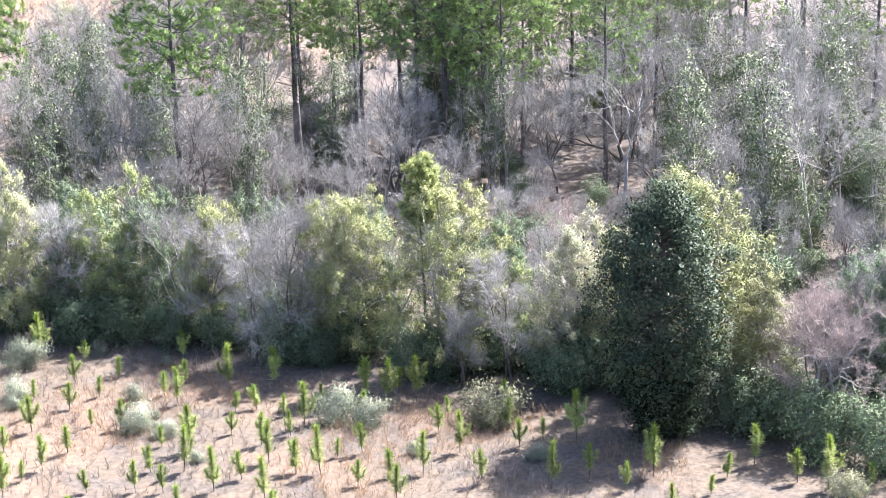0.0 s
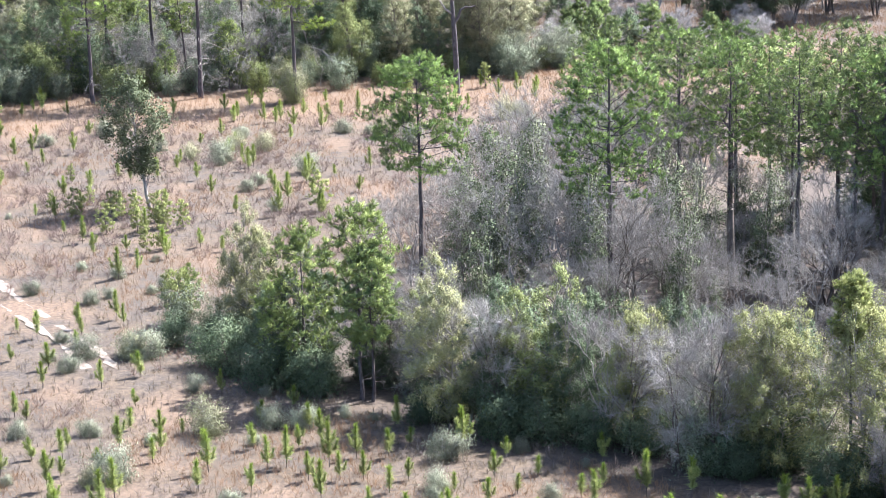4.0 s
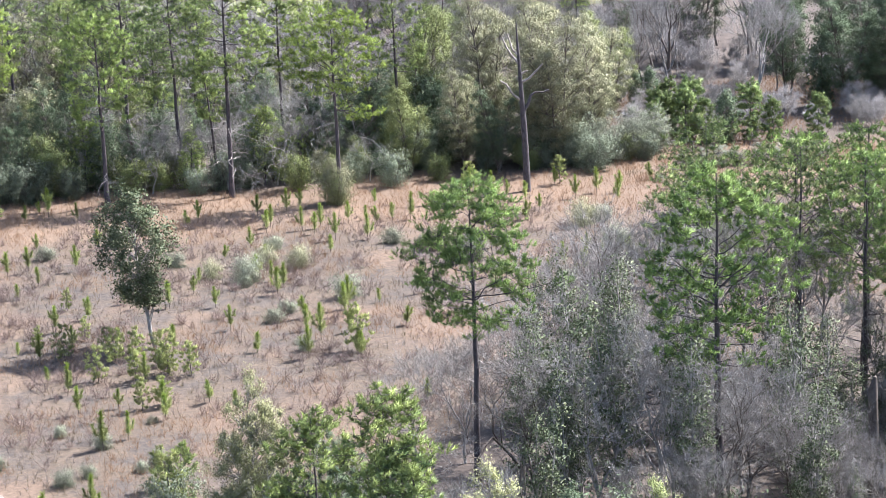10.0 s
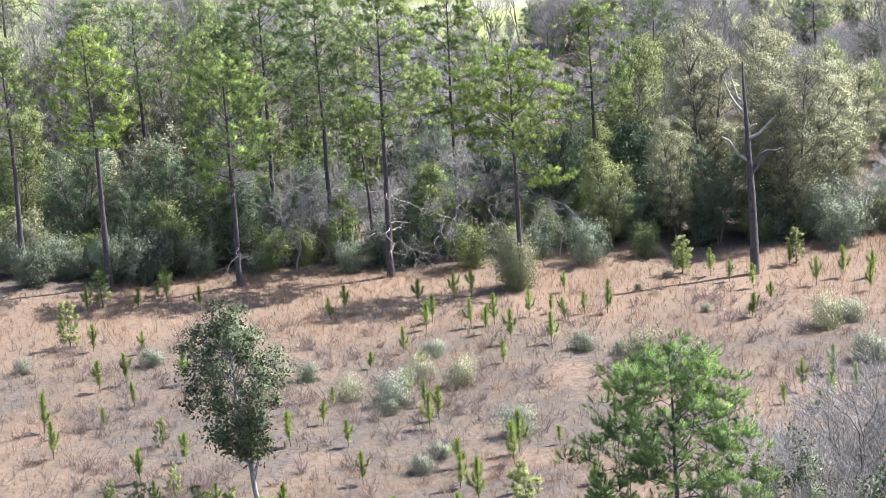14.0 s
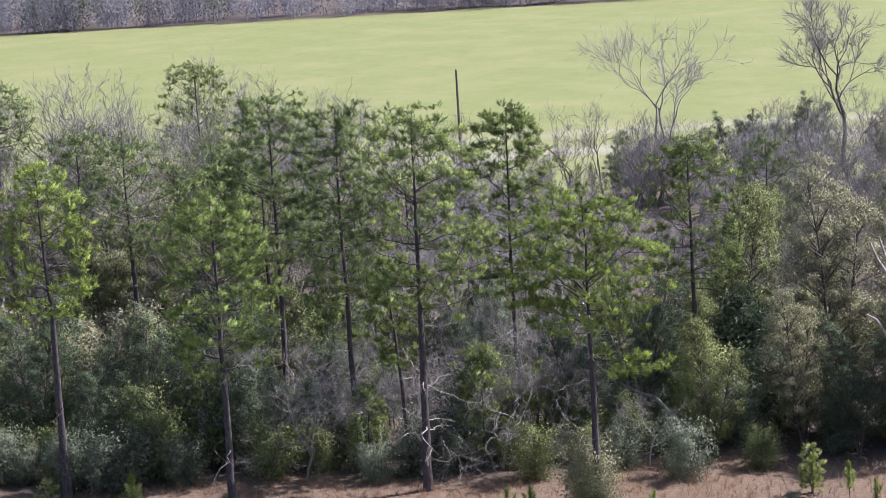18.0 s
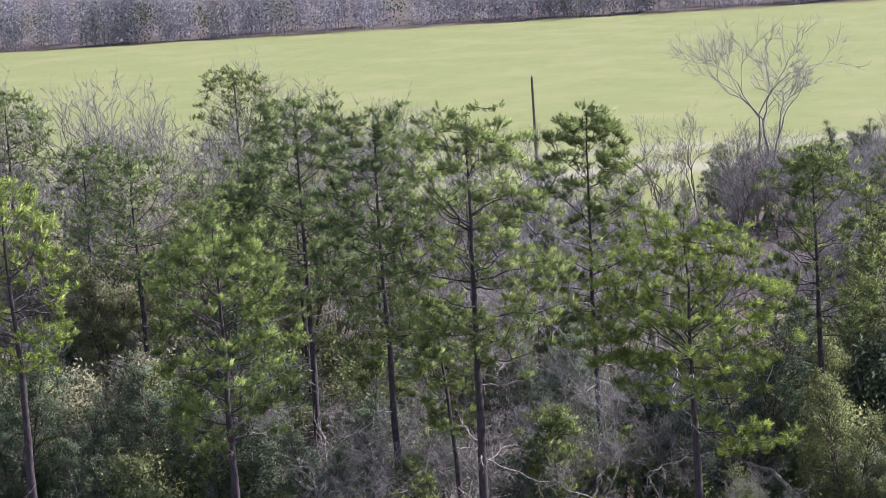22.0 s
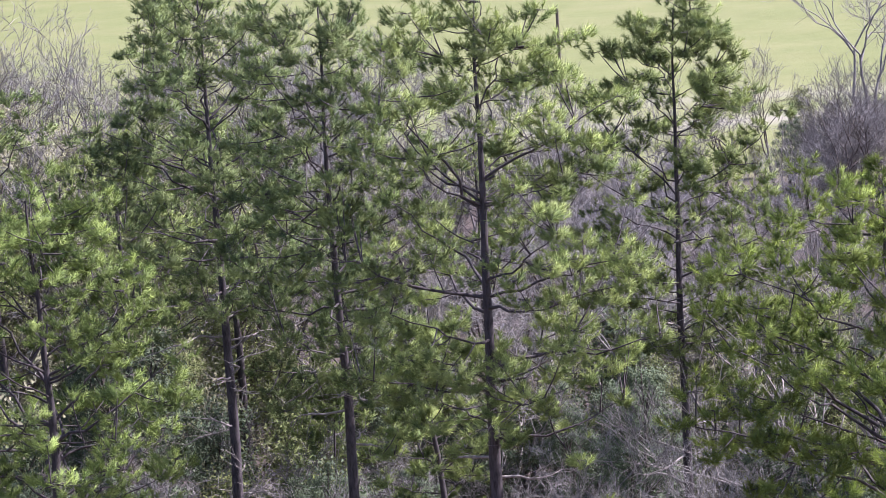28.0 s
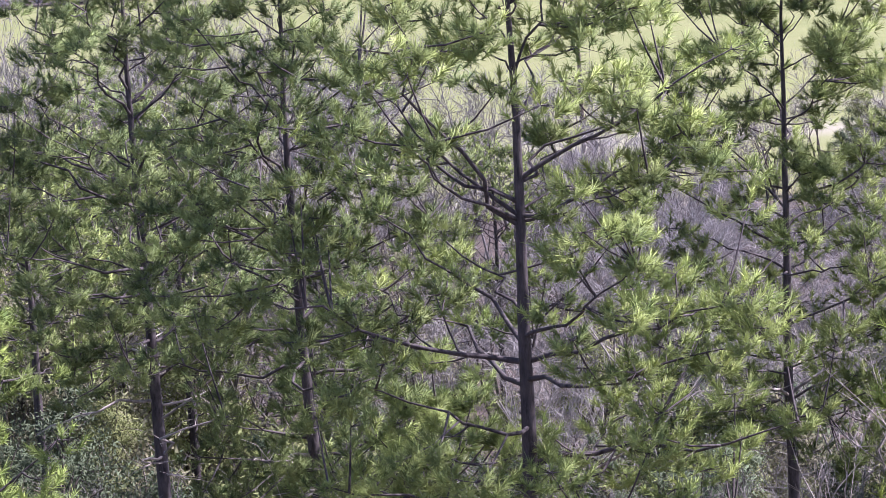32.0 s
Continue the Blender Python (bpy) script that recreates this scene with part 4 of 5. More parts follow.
tube(s, [(0, 0, -0.1), (0.05, 0, 3), (0, 0.1, 6.2), (0.12, 0.1, 6.9)], [0.3, 0.27, 0.25, 0.1], 9)
part("trunk", s, DARK_BARK, snapped, smooth=True)
plant(snapped, 23.6, -82.6)
plant(pine("low bright pine top among pale shrubs", 12.0, 0.1, 0.7, 1.0, 85, SAPLING_NEEDLE, 1.0, limbs=14, group="pines of the copse", dead_limbs=0), 21.2, -115.2)

rng = np.random.default_rng(2)
for i in range(44):
    k = i / 43 * 6
    e, f = COPSE[int(min(k, 5))], COPSE[int(min(k, 5)) + 1]
    w = k - int(min(k, 5))
    plant(FOOT[(0, 1, 1, 1, 1)[i % 5]], e[0] + (f[0] - e[0]) * w + 1.2 + rng.uniform(0, 1.6), e[1] + (f[1] - e[1]) * w + (3.4 if 3 < k < 4.3 else 1.7) + rng.uniform(0, 1.6), rng.uniform(0.5, 1.1), rng.uniform(0, 6))
for i, (x, y, size) in enumerate([(10, -62, 1.05), (13, -60, 1.15), (15, -64, 1.2), (18, -58, 1.2), (20, -63, 1.25), (23, -57, 1.2), (16.5, -68, 1.1), (12, -66, 1.05), (25, -61, 1.1), (22, -68, 1.2), (28, -55, 1.1), (14, -57, 1.0)]):
    plant(GREYS[i % 4], x, y, size, i * 1.3)
for i, (x, y, size) in enumerate([(21, -55.5, 1.0), (26, -58, 0.95), (18.5, -61, 0.9), (31, -57, 0.95)]):
    plant(COPSE_PINES[i % 4], x, y, size, i * 2.3)
# the copse's depth
rng = np.random.default_rng(3)
for i in range(330):
    x = rng.uniform(2, 80)
    y = rng.uniform(-150, -50)
    if not (in_copse(x, y) and in_copse(x - 3, y - 6) and in_copse(x - 5, y + 6)):
        continue
    kind = i % 8
    low = 0.5 if y < -88 and 14 < x < 42 else 1.0
    if kind == 3 and i % 16 > 7:
        continue
    if kind in (0, 1) and x > 33 and y > -84:
        plant(COPSE_PINES[i % 4], x, y, rng.uniform(0.75, 1.1), i)
    elif kind in (2, 3):
        plant(GLOSSY[i % 2], x, y, low * rng.uniform(0.5, 0.9), i)
    elif kind in (4, 5):
        plant(GREYS[i % 4], x, y, low * rng.uniform(0.7, 1.05), i)
    elif kind == 6:
        plant(FOOT[1], x, y, low * rng.uniform(1.2, 2.0), i)
    else:
        plant(LOWGREY[0], x, y, low * rng.uniform(0.5, 0.9), i)

rng = np.random.default_rng(13)
for i in range(16):
    plant((FOOT[1], LOWGREY[0], GREYS[0], FOOT[1])[i % 4], rng.uniform(40, 50), rng.uniform(-124, -102), rng.uniform(0.5, 0.9) * (1.6 if i % 4 in (0, 3) else 0.9), i * 1.9)
for i in range(44):
    plant((LOWGREY[0], FOOT[1])[i % 2], rng.uniform(17, 46), rng.uniform(-112, -84), rng.uniform(0.28, 0.5) * (1 + i % 2), i * 1.3)

# ---- the far wood: edge, understorey, bare depth ----
EDGE = [leafy("rounded grey-green wax myrtle at the wood's foot", 3.0, 0.06, 1.7, 90 + i, m, 0.03, 50, 130, (0.13, 0.058), DARK_BARK, "shrubs along the wood's edge", "evergreen_shrub", 4, 1.2) for i, m in enumerate((WAXY, MID, WAXY))]
SAPLINGS_A = [(-1.2, -121.3), (0.1, -113.9), (1.0, -111.4), (-0.1, -120.4), (1.4, -118.8), (3.4, -109.9), (1.4, -123.8), (4.2, -112.4), (5.7, -110.0), (4.4, -117.0), (7.4, -113.4), (5.8, -120.0), (6.9, -121.2), (6.9, -126.2), (10.7, -114.0), (9.3, -120.0), (10.2, -117.2), (11.3, -117.3), (10.3, -121.9), (10.1, -124.1), (12.3, -118.9), (11.9, -121.5), (10.9, -125.9), (12.9, -120.4), (12.0, -126.4), (14.5, -118.2), (13.3, -124.8), (13.2, -128.3), (14.5, -124.9), (16.9, -118.1), (17.7, -119.3), (14.9, -128.0), (19.1, -119.5), (16.4, -128.3), (18.8, -123.8), (18.9, -126.5), (21.8, -127.0), (23.2, -126.5), (24.4, -127.8), (18.6, -130.3), (21.2, -132.4), (23.4, -131.7), (24.3, -133.8), (26.1, -132.9), (29.2, -134.2)]
SAPLINGS_B = [(31.1, -133.3), (32.0, -135.8), (32.8, -137.2), (34.7, -137.7), (4.7, -125.3), (3.5, -124.7), (27.7, -135.6), (-1.5, -117.5), (8.4, -125.5), (6.1, -123.4)]
SAPLINGS_C = [(-20.5, -42.5), (-22.5, -45.0), (-21.6, -49.7), (-19.1, -57.1), (-20.1, -52.8), (-17.1, -64.9), (-16.7, -56.4), (-15.8, -62.9), (-15.2, -51.3), (-13.9, -57.1), (-12.3, -68.3), (-11.0, -56.5), (-17.1, -74.6), (-16.6, -76.2), (-19.6, -75.9), (-22.1, -37.3), (-19.9, -34.5), (-16.6, -31.9), (-10.8, -33.5), (-12.1, -25.7), (-6.2, -31.2), (-5.7, -29.5), (-4.4, -37.9), (-3.5, -44.0), (-1.5, -37.9), (-1.2, -47.7), (1.1, -35.1), (-2.1, -9.4), (0.3, -7.7), (-1.1, -14.3), (-6.3, -8.1), (-12.5, -3.7), (-7.4, -2.8), (4.1, -7.7), (20.5, -4.0), (24.7, -2.6), (19.5, 1.6), (22.7, -2.0), (-25.7, -11.3), (-20.7, -11.8), (-17.3, -41.8), (-13.6, -44.4)]
SAPLINGS_D = [(-31.3, 0.0), (-29.2, -10.2), (-27.8, 0.8), (-25.8, 1.9), (-23.1, -0.4), (-25.7, -18.3), (-21.9, -19.2), (-25.7, -27.3), (-27.7, -32.7), (-29.2, -27.7), (-24.2, -42.7), (-17.6, -30.3), (-13.4, -5.5), (-10.2, -17.8), (-8.1, -14.7), (-6.7, -9.7), (-4.8, -2.7), (-3.6, -1.3), (-2.7, -11.5), (1.8, -7.0), (2.7, -8.9), (-6.6, -26.7), (-12.5, -29.0), (-9.7, -39.7), (-7.9, -46.0), (-4.5, -48.5), (-1.0, -49.2), (-1.2, -36.2), (-1.4, -42.5), (-1.7, -18.5), (11.7, 0.8), (13.6, 0.3), (14.7, -1.8), (23.9, -6.1), (28.3, 1.7), (29.6, -2.3), (16.8, -7.7), (14.3, -30.3), (15.7, -28.1), (16.0, -31.9), (17.0, -30.9), (18.8, -28.8), (21.3, -25.5), (16.1, -4.0), (18.1, -24.7)]
SAPLINGS_E = [(5.6, -8.0)]
SAPLINGS_F = [(-23.7, -76.2), (-22.3, -77.9), (-19.4, -77.3), (-21.4, -88.8), (-23.7, -82.5), (-17.8, -89.7), (-16.0, -97.4), (-14.2, -98.8), (-13.0, -99.1), (-12.3, -108.2), (-9.5, -108.8), (-14.7, -103.3), (-11.9, -102.1), (-8.5, -105.6), (-7.5, -105.8), (-6.6, -103.3), (-5.3, -102.7), (-4.8, -108.2), (-1.8, -105.3), (-3.5, -108.5), (-22.8, -93.8), (-22.1, -94.5), (-19.5, -99.5), (-16.5, -101.1), (-6.4, -107.8), (-20.3, -106.4), (-0.5, -103.8), (-15.7, -93.4), (-10.6, -92.5), (-15.4, -88.0)]
GREY_SHRUBS = [(0.2, -111.0), (15.8, -121.7), (21.5, -123.8), (5.1, -117.3), (14.7, -120.4), (33.1, -138.3), (29.7, -123.4), (-20.0, -85.8), (-16.1, -83.7), (-16.9, -105.5), (-6.0, -99.7), (-11.5, -99.4), (-7.9, -99.2), (1.2, -106.5), (-18.0, -106.1), (-19.0, -83.0), (-15.1, -84.0), (-11.1, -24.4), (-8.5, -26.3), (-24.8, -14.2), (-4.4, -22.6), (-6.3, -15.9), (21.1, -13.7), (19.4, -14.8), (26.7, -17.5), (20.7, -22.6), (21.4, -26.8), (-1.0, -32.8), (-6.6, -38.3), (-7.0, -21.3), (8.9, -23.8), (3.4, -16.8), (7.1, -19.2), (-13.9, -19.7), (-19.2, -11.2), (25.9, -27.9)]
EDGE_SHRUBS = [(-34.2, 10.0), (-31.5, 10.2), (-27.3, 9.1), (-24.0, 8.3), (-19.1, 8.8), (-12.7, 7.1), (-8.6, 8.8), (-3.2, 6.5), (1.8, 7.3), (5.2, 5.1), (9.4, 6.4), (-6.8, 10.2), (24.1, 5.6), (27.7, 10.4), (23.1, 7.7), (29.5, 9.9), (-16.0, 9.8)]
for i, (x, y) in enumerate(EDGE_SHRUBS):
    plant(EDGE[i % 3], x, y + 0.4, 0.85 + 0.35 * ((i * 7) % 5) / 4, i * 1.3)
rng = np.random.default_rng(7)
for i in range(34):
    x = -47 + 2.1 * i + rng.uniform(-0.8, 0.8)
    plant(EDGE[i % 3], x, float(wood_edge(x)) + rng.uniform(2.0, 9), rng.uniform(0.8, 1.5), rng.uniform(0, 6))
OAKS = [leafy("broad evergreen oak with dusty olive foliage", 14.0, 0.22, 4.2, 100 + i, m, 0.2, 150, 190, (0.165, 0.072), DARK_BARK, "evergreens of the far wood", "oak_tree", 3, 0.85, 0.3, 0.62) for i, m in enumerate((OLIVE, MID, DARK))]
for i, (x, y, size, kind) in enumerate([(15.3, 20, 1.12, 0), (21.5, 9.5, 1.06, 0), (19.2, 14, 1.0, 0), (12.0, 10.5, 0.72, 0), (9.5, 22, 1.0, 1), (3.2, 14, 0.75, 2), (25, 14, 0.95, 0), (-26, 14, 0.75, 2), (-34, 16, 0.8, 2), (-40, 20, 0.9, 1), (-24, 24, 0.8, 2), (-48, 18, 0.9, 2),
                                        (-1.0, 12, 0.62, 2), (-6, 22, 0.66, 2), (0.5, 28, 0.75, 1), (-12, 27, 0.62, 2), (7, 9.5, 0.6, 1), (27, 24, 0.9, 0), (15, 8.5, 0.62, 2), (-16.5, 18, 0.5, 2), (-29, 11, 0.6, 2), (-18, 11, 0.5, 2), (30, 34, 0.8, 1), (22, 32, 1.0, 0)]):
    plant(OAKS[kind], x, y, size, i * 2.2)
for i in range(16):
    plant(OAKS[1 + i % 2], -30 + 2.5 * i + rng.uniform(-1, 1), rng.uniform(15, 36), rng.uniform(0.42, 0.66), i)
UNDER = [leafy("leafy understorey bush in the wood", 5.0, 0.07, 2.0, 110 + i, m, 0.08, 56, 120, (0.16, 0.08), DARK_BARK, "understorey of the far wood", "evergreen_shrub", 3, 1.0, 0.2, 1.1, twiggy=250) for i, m in enumerate((DARK, MID, OLIVE))]
FINE = [leafy("small-leaved bush under the pines", 5.0, 0.06, 1.9, 114 + i, m, 0.05, 70, 150, (0.13, 0.065), DARK_BARK, "understorey of the far wood", "evergreen_shrub", 3, 1.0, 0.2, 1.15, twiggy=300) for i, m in enumerate((MID, DARK, OLIVE))]
for i in range(52):
    plant(FINE[(1, 1, 0, 1)[i % 4]], rng.uniform(-27, 7), rng.uniform(9.5, 42), rng.uniform(0.5, 1.35), rng.uniform(0, 6))
for i in range(130):
    x, y = rng.uniform(-50, 26), rng.uniform(10, 44)
    if -25 < x < 5 and y < 31:
        continue
    plant(UNDER[i % 3], x, y, rng.uniform(0.7, 1.35) + 0.35 * (y > 16) * rng.uniform(0, 1), rng.uniform(0, 6))
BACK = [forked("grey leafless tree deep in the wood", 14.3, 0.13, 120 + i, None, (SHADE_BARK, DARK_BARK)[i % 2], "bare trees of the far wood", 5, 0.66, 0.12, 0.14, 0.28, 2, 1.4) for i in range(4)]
for i in range(24):
    x, y = rng.uniform(-46, 26), rng.uniform(26, 50)
    plant(BACK[i % 4], x, y, rng.uniform(0.6, 1.0), rng.uniform(0, 6))
for i in range(84):
    y = rng.uniform(38, 102)
    x = rng.uniform(-0.62 * (y + 40), 0.34 * (y + 70))
    plant(BACK[i % 4], x, y, rng.uniform(0.85, 1.12) * (1.28 if x < -22 else 1.08 if x < -8 else 0.82), rng.uniform(0, 6))
for i in range(34):
    y = rng.uniform(72, 101)
    x = rng.uniform(-82, -30) if i % 2 else rng.uniform(3, 62)
    plant(BACK[i % 4], x, y, rng.uniform(1.05, 1.4) if i % 2 else rng.uniform(0.7, 1.0), rng.uniform(0, 6))
for i in range(18):
    plant(OAKS[i % 2], rng.uniform(-56, -24), rng.uniform(36, 90), rng.uniform(0.75, 1.05), rng.uniform(0, 6))
for i, (x, y, size) in enumerate([(-27, 34, 0.85), (-31, 42, 0.95), (-24, 48, 0.9), (-36, 52, 1.0), (-20, 56, 0.8), (-29, 62, 1.0), (-41, 66, 1.05), (-16, 46, 0.7), (12, 40, 0.8), (18, 48, 0.9), (24, 42, 0.9)]):
    plant(OAKS[(0, 0, 1)[i % 3]], x, y, size, i * 1.9)
SCRUB = [forked("small leafless tree with pale crooked limbs", 7.5, 0.08, 128 + i, TWIG, (DEAD_WOOD, GREY_BARK, DARK_BARK)[i], "scrub trees under the pines", 4, 0.75, 0.22, 0.10, 0.32, 5, 0.9) for i in range(3)]
for i in range(40):
    plant(SCRUB[i % 3], rng.uniform(-34, 12), rng.uniform(8.5, 40), rng.uniform(0.5, 1.15), rng.uniform(0, 6))
for i, (x, y, size) in enumerate([(-6.5, 9.5, 0.75), (-3.2, 11, 0.6), (-13, 9, 0.55), (-23, 12, 0.7), (-16.5, 24, 0.8), (1.5, 20, 0.6)]):
    plant(YOUNG_PINES[i % 2], x, y, size * 1.2, i * 1.1)
for i in range(44):
    plant(SCRUB[(0, 0, 1)[i % 3]], rng.uniform(-26, 4), rng.uniform(7.5, 26), rng.uniform(0.6, 1.2), rng.uniform(0, 6))
for i, (x, y, size) in enumerate([(-17.6, 18.6, 1.0), (-20.6, 18.0, 0.8), (-12.4, 12.0, 0.7)]):
    plant(forked("broken dead tree with tangled brown limbs", 9.0, 0.13, 137 + i, DEAD_WOOD, (DRY_BARK, DEAD_WOOD, DRY_BARK)[i], "dead trees under the pines", 5, 0.95, 0.24, -0.02, 0.45, 3, 1.1, "dead_tree"), x, y, size, i * 2.0)
for i, (x, y, size) in enumerate([(-5.5, 12, 0.75), (-3.4, 14, 0.8), (-2.0, 11, 0.7), (-6.6, 15, 0.8), (-1.0, 16, 0.8), (-4.6, 20, 0.85), (-16.6, 12, 0.6), (-22.5, 15, 0.7), (-10.5, 27, 1.05), (-6.8, 33, 1.15), (-1.5, 28, 1.1), (2.0, 34, 1.1), (-14.5, 33, 1.1), (-3.5, 38, 1.15)]):
    plant(GREYS[(0, 2)[i % 2]], x, y, size, i * 1.4)
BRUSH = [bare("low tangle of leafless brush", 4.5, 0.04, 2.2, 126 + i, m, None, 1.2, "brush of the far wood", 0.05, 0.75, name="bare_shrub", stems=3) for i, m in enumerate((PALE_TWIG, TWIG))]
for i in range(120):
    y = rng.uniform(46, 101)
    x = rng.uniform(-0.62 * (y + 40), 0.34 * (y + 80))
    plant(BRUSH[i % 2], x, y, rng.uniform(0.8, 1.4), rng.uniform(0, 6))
for i in range(36):
    plant((BACK[i % 4], BRUSH[i % 2])[i % 3 == 0], -64 + 2.9 * i + rng.uniform(-1, 1), rng.uniform(86, 100), (1.15 if i < 16 else 0.8) * 0.95, rng.uniform(0, 6))
for i in range(16):
    y = rng.uniform(55, 100)
    plant(OAKS[i % 3], float(rng.choice([rng.uniform(-70, -32), rng.uniform(8, 45)])), y, rng.uniform(0.45, 0.65), rng.uniform(0, 6))
# dead pine with broken arms at the meadow's edge
dead = thing("dead_pine", "tall dead grey pine with broken bare arms", "tree")
s = Soup()
tube(s, [(0, 0, -0.1), (-0.02, 0, 3), (-0.1, 0, 6), (-0.22, 0, 8.4), (-0.32, 0, 11), (-0.45, 0, 13.4), (-0.5, 0, 15.4)], [0.34, 0.30, 0.27, 0.22, 0.16, 0.11, 0.04], 10)
part("trunk", s, SNAG_WOOD, dead, smooth=True)
for arm in ([(-0.15, 0, 7.3), (0.35, 0.1, 8.0), (0.6, 0.1, 8.7), (1.1, 0.2, 8.95), (1.7, 0.2, 8.9), (2.2, 0.1, 9.1)], [(-0.2, 0, 8.3), (-1.0, -0.2, 8.9), (-1.6, -0.2, 9.9), (-2.1, -0.2, 10.2)], [(-0.3, 0, 9.9), (0.5, -0.2, 10.3), (1.1, -0.2, 10.9), (1.7, -0.2, 11.5)],
            [(-0.35, 0, 11.6), (-1.0, 0.2, 12.4), (-1.4, 0.3, 13.1), (-1.75, 0.3, 14.0)], [(-0.4, 0, 12.4), (-0.9, 0.1, 12.9), (-1.3, 0.1, 14.3)], [(-0.3, 0, 10.6), (0.1, -0.2, 10.9), (0.35, -0.3, 11.0)]):
    s = Soup()
    tube(s, arm, np.linspace(0.17 if len(arm) > 5 else 0.12, 0.055, len(arm)), 7)
    part("arm", s, SNAG_WOOD if len(arm) > 5 else DEAD_WOOD, dead, "broken bleached arm", True)
plant(dead, 16.8, 0.1)
plant(forked("bleached dead tree with upswept pale limbs", 15.0, 0.16, 132, DEAD_WOOD, DEAD_WOOD, "", 4, 0.45, 0.14, 0.3, 0.36, 2, 1.3, "dead_tree"), 5.6, 12.5)
plant(GREYS[2], 8.2, 96, 1.75, 0.6)
for i, (x, y, size, kind) in enumerate([(4.2, 97, 0.42, 2), (0.2, 102, 0.22, 1), (2.0, 102, 0.22, 1), (6.2, 99, 0.5, 1), (11.8, 97, 0.42, 2), (15.6, 97, 0.62, 2), (17.2, 99, 0.6, 2), (21.4, 97, 0.6, 2), (19, 95, 0.45, 1), (24, 99, 0.7, 2), (-40, 60, 0.8, 2), (13.5, 99, 0.5, 1)]):
    plant(OAKS[kind], x, y, size, i * 1.7)
plant(forked("dark leafless tree at the field's edge", 15.5, 0.24, 71, TWIG, DARK_BARK, "bare trees of the far wood", 5, 0.62, 0.12, 0.15, 0.30, 7, 1.8), 27.8, 106, 1.25)
plant(forked("dark leafless tree in the brushy hollow", 16.0, 0.26, 135, TWIG, DARK_BARK, "bare trees of the hollow", 6, 0.5, 0.10, 0.25, 0.29, 6, 1.2), 39, 45)
plant(forked("tall grey leafless tree in the brushy hollow", 15.0, 0.2, 136, TWIG, GREY_BARK, "bare trees of the hollow", 6, 0.5, 0.10, 0.25, 0.29, 6, 1.0), 44.5, 29)
SILVERS = [leafy("silvery willow thicket at the meadow corner", 4.2, 0.05, 2.3, 140 + i, SILVER, 0.02, 70, 240, (0.12, 0.04), GREY_BARK, "silvery thickets", "willow_shrub", 6, 1.1, -0.3, 0.8, twiggy=400) for i in range(2)]
for i, (x, y, size) in enumerate([(26.5, 10.5, 1.2), (28.5, 11, 1.0), (31, 13, 0.9), (32.2, 6.3, 0.40), (34, 6.0, 0.5), (35.8, 5.8, 0.52), (37.4, 5.5, 0.48), (39.2, 5.2, 0.5), (41, 5.2, 0.45), (43, 5, 0.5), (45.5, 5.4, 0.45), (24.8, 9.2, 0.8), (29.6, 14, 1.2)]):
    plant(SILVERS[i % 2], x, y, size, i * 2.3)
CEDARS = [leafy("dense dark cedar in the brushy hollow", 5.2, 0.09, 1.1, 145, DARK, 0.02, 60, 80, (0.22, 0.09), group="young conifers of the hollow", name="cedar_tree", form=1.7)]
for i, (x, y, size) in enumerate([(38.3, 14.5, 1.0), (34.4, 33, 0.9), (33, 34, 0.8), (52, 30, 1.6)]):
    plant(CEDARS[0], x, y, size, i)
YOUNG = [pine("young dense pine in the hollow", 5.6, 0.07, 0.06, 1.4, 146 + i, NEEDLE_DARK, 1.3, limbs=24, density=4.0, group="young conifers of the hollow", dead_limbs=0) for i in range(2)]
for i, (x, y) in enumerate([(31.5, 16), (33, 18), (34.6, 16.5), (35.8, 19), (36.6, 16), (32.4, 20), (34, 22), (41, 16), (43, 15), (47, 13)]):
    plant(YOUNG[i % 2], x, y, 0.8 + 0.3 * ((i * 5) % 4) / 3, i * 1.2)
for i, (x, y, size) in enumerate([(50, 36, 1.0), (54, 28, 0.9), (58, 26, 1.0), (62, 29, 1.05), (67, 34, 1.2), (72, 31, 1.1), (60, 38, 1.15), (78, 40, 1.3), (53, 55, 1.2), (62, 60, 1.2), (72, 50, 1.3), (58, 31, 0.8), (76, 62, 1.3), (46, 62, 1.0)]):
    plant(OAKS[2], x, y, size, i * 1.8)
for i in range(14):
    plant(BACK[i % 4], rng.uniform(36, 70), rng.uniform(30, 80), rng.uniform(0.8, 1.3), rng.uniform(0, 6))
for i in range(88):
    y = rng.uniform(16, 62)
    plant(BRUSH[i % 2], rng.uniform(30, 44 + 0.6 * y), y, rng.uniform(0.4, 0.8), rng.uniform(0, 6))

# ---- utility pole ----
pole = thing("utility_pole", "dark wooden utility pole at the field's edge", "pole")
s = Soup()
tube(s, [(0, 0, -0.3), (0, 0, 5), (0, 0, 10.6)], [0.17, 0.15, 0.12], 10)
part("post", s, POLE_WOOD, pole, smooth=True)
s = Soup()
tube(s, [(0, 0, 0), (0, 0, 0.12), (0, 0, 0.2)], [0.05, 0.06, 0.03], 8)
cap = part("insulator", s, GREY_BARK, pole)
cap.location = (0, 0, 10.6)
pole.location = (-12.1, 121.6, h_at(-12.1, 121.6))


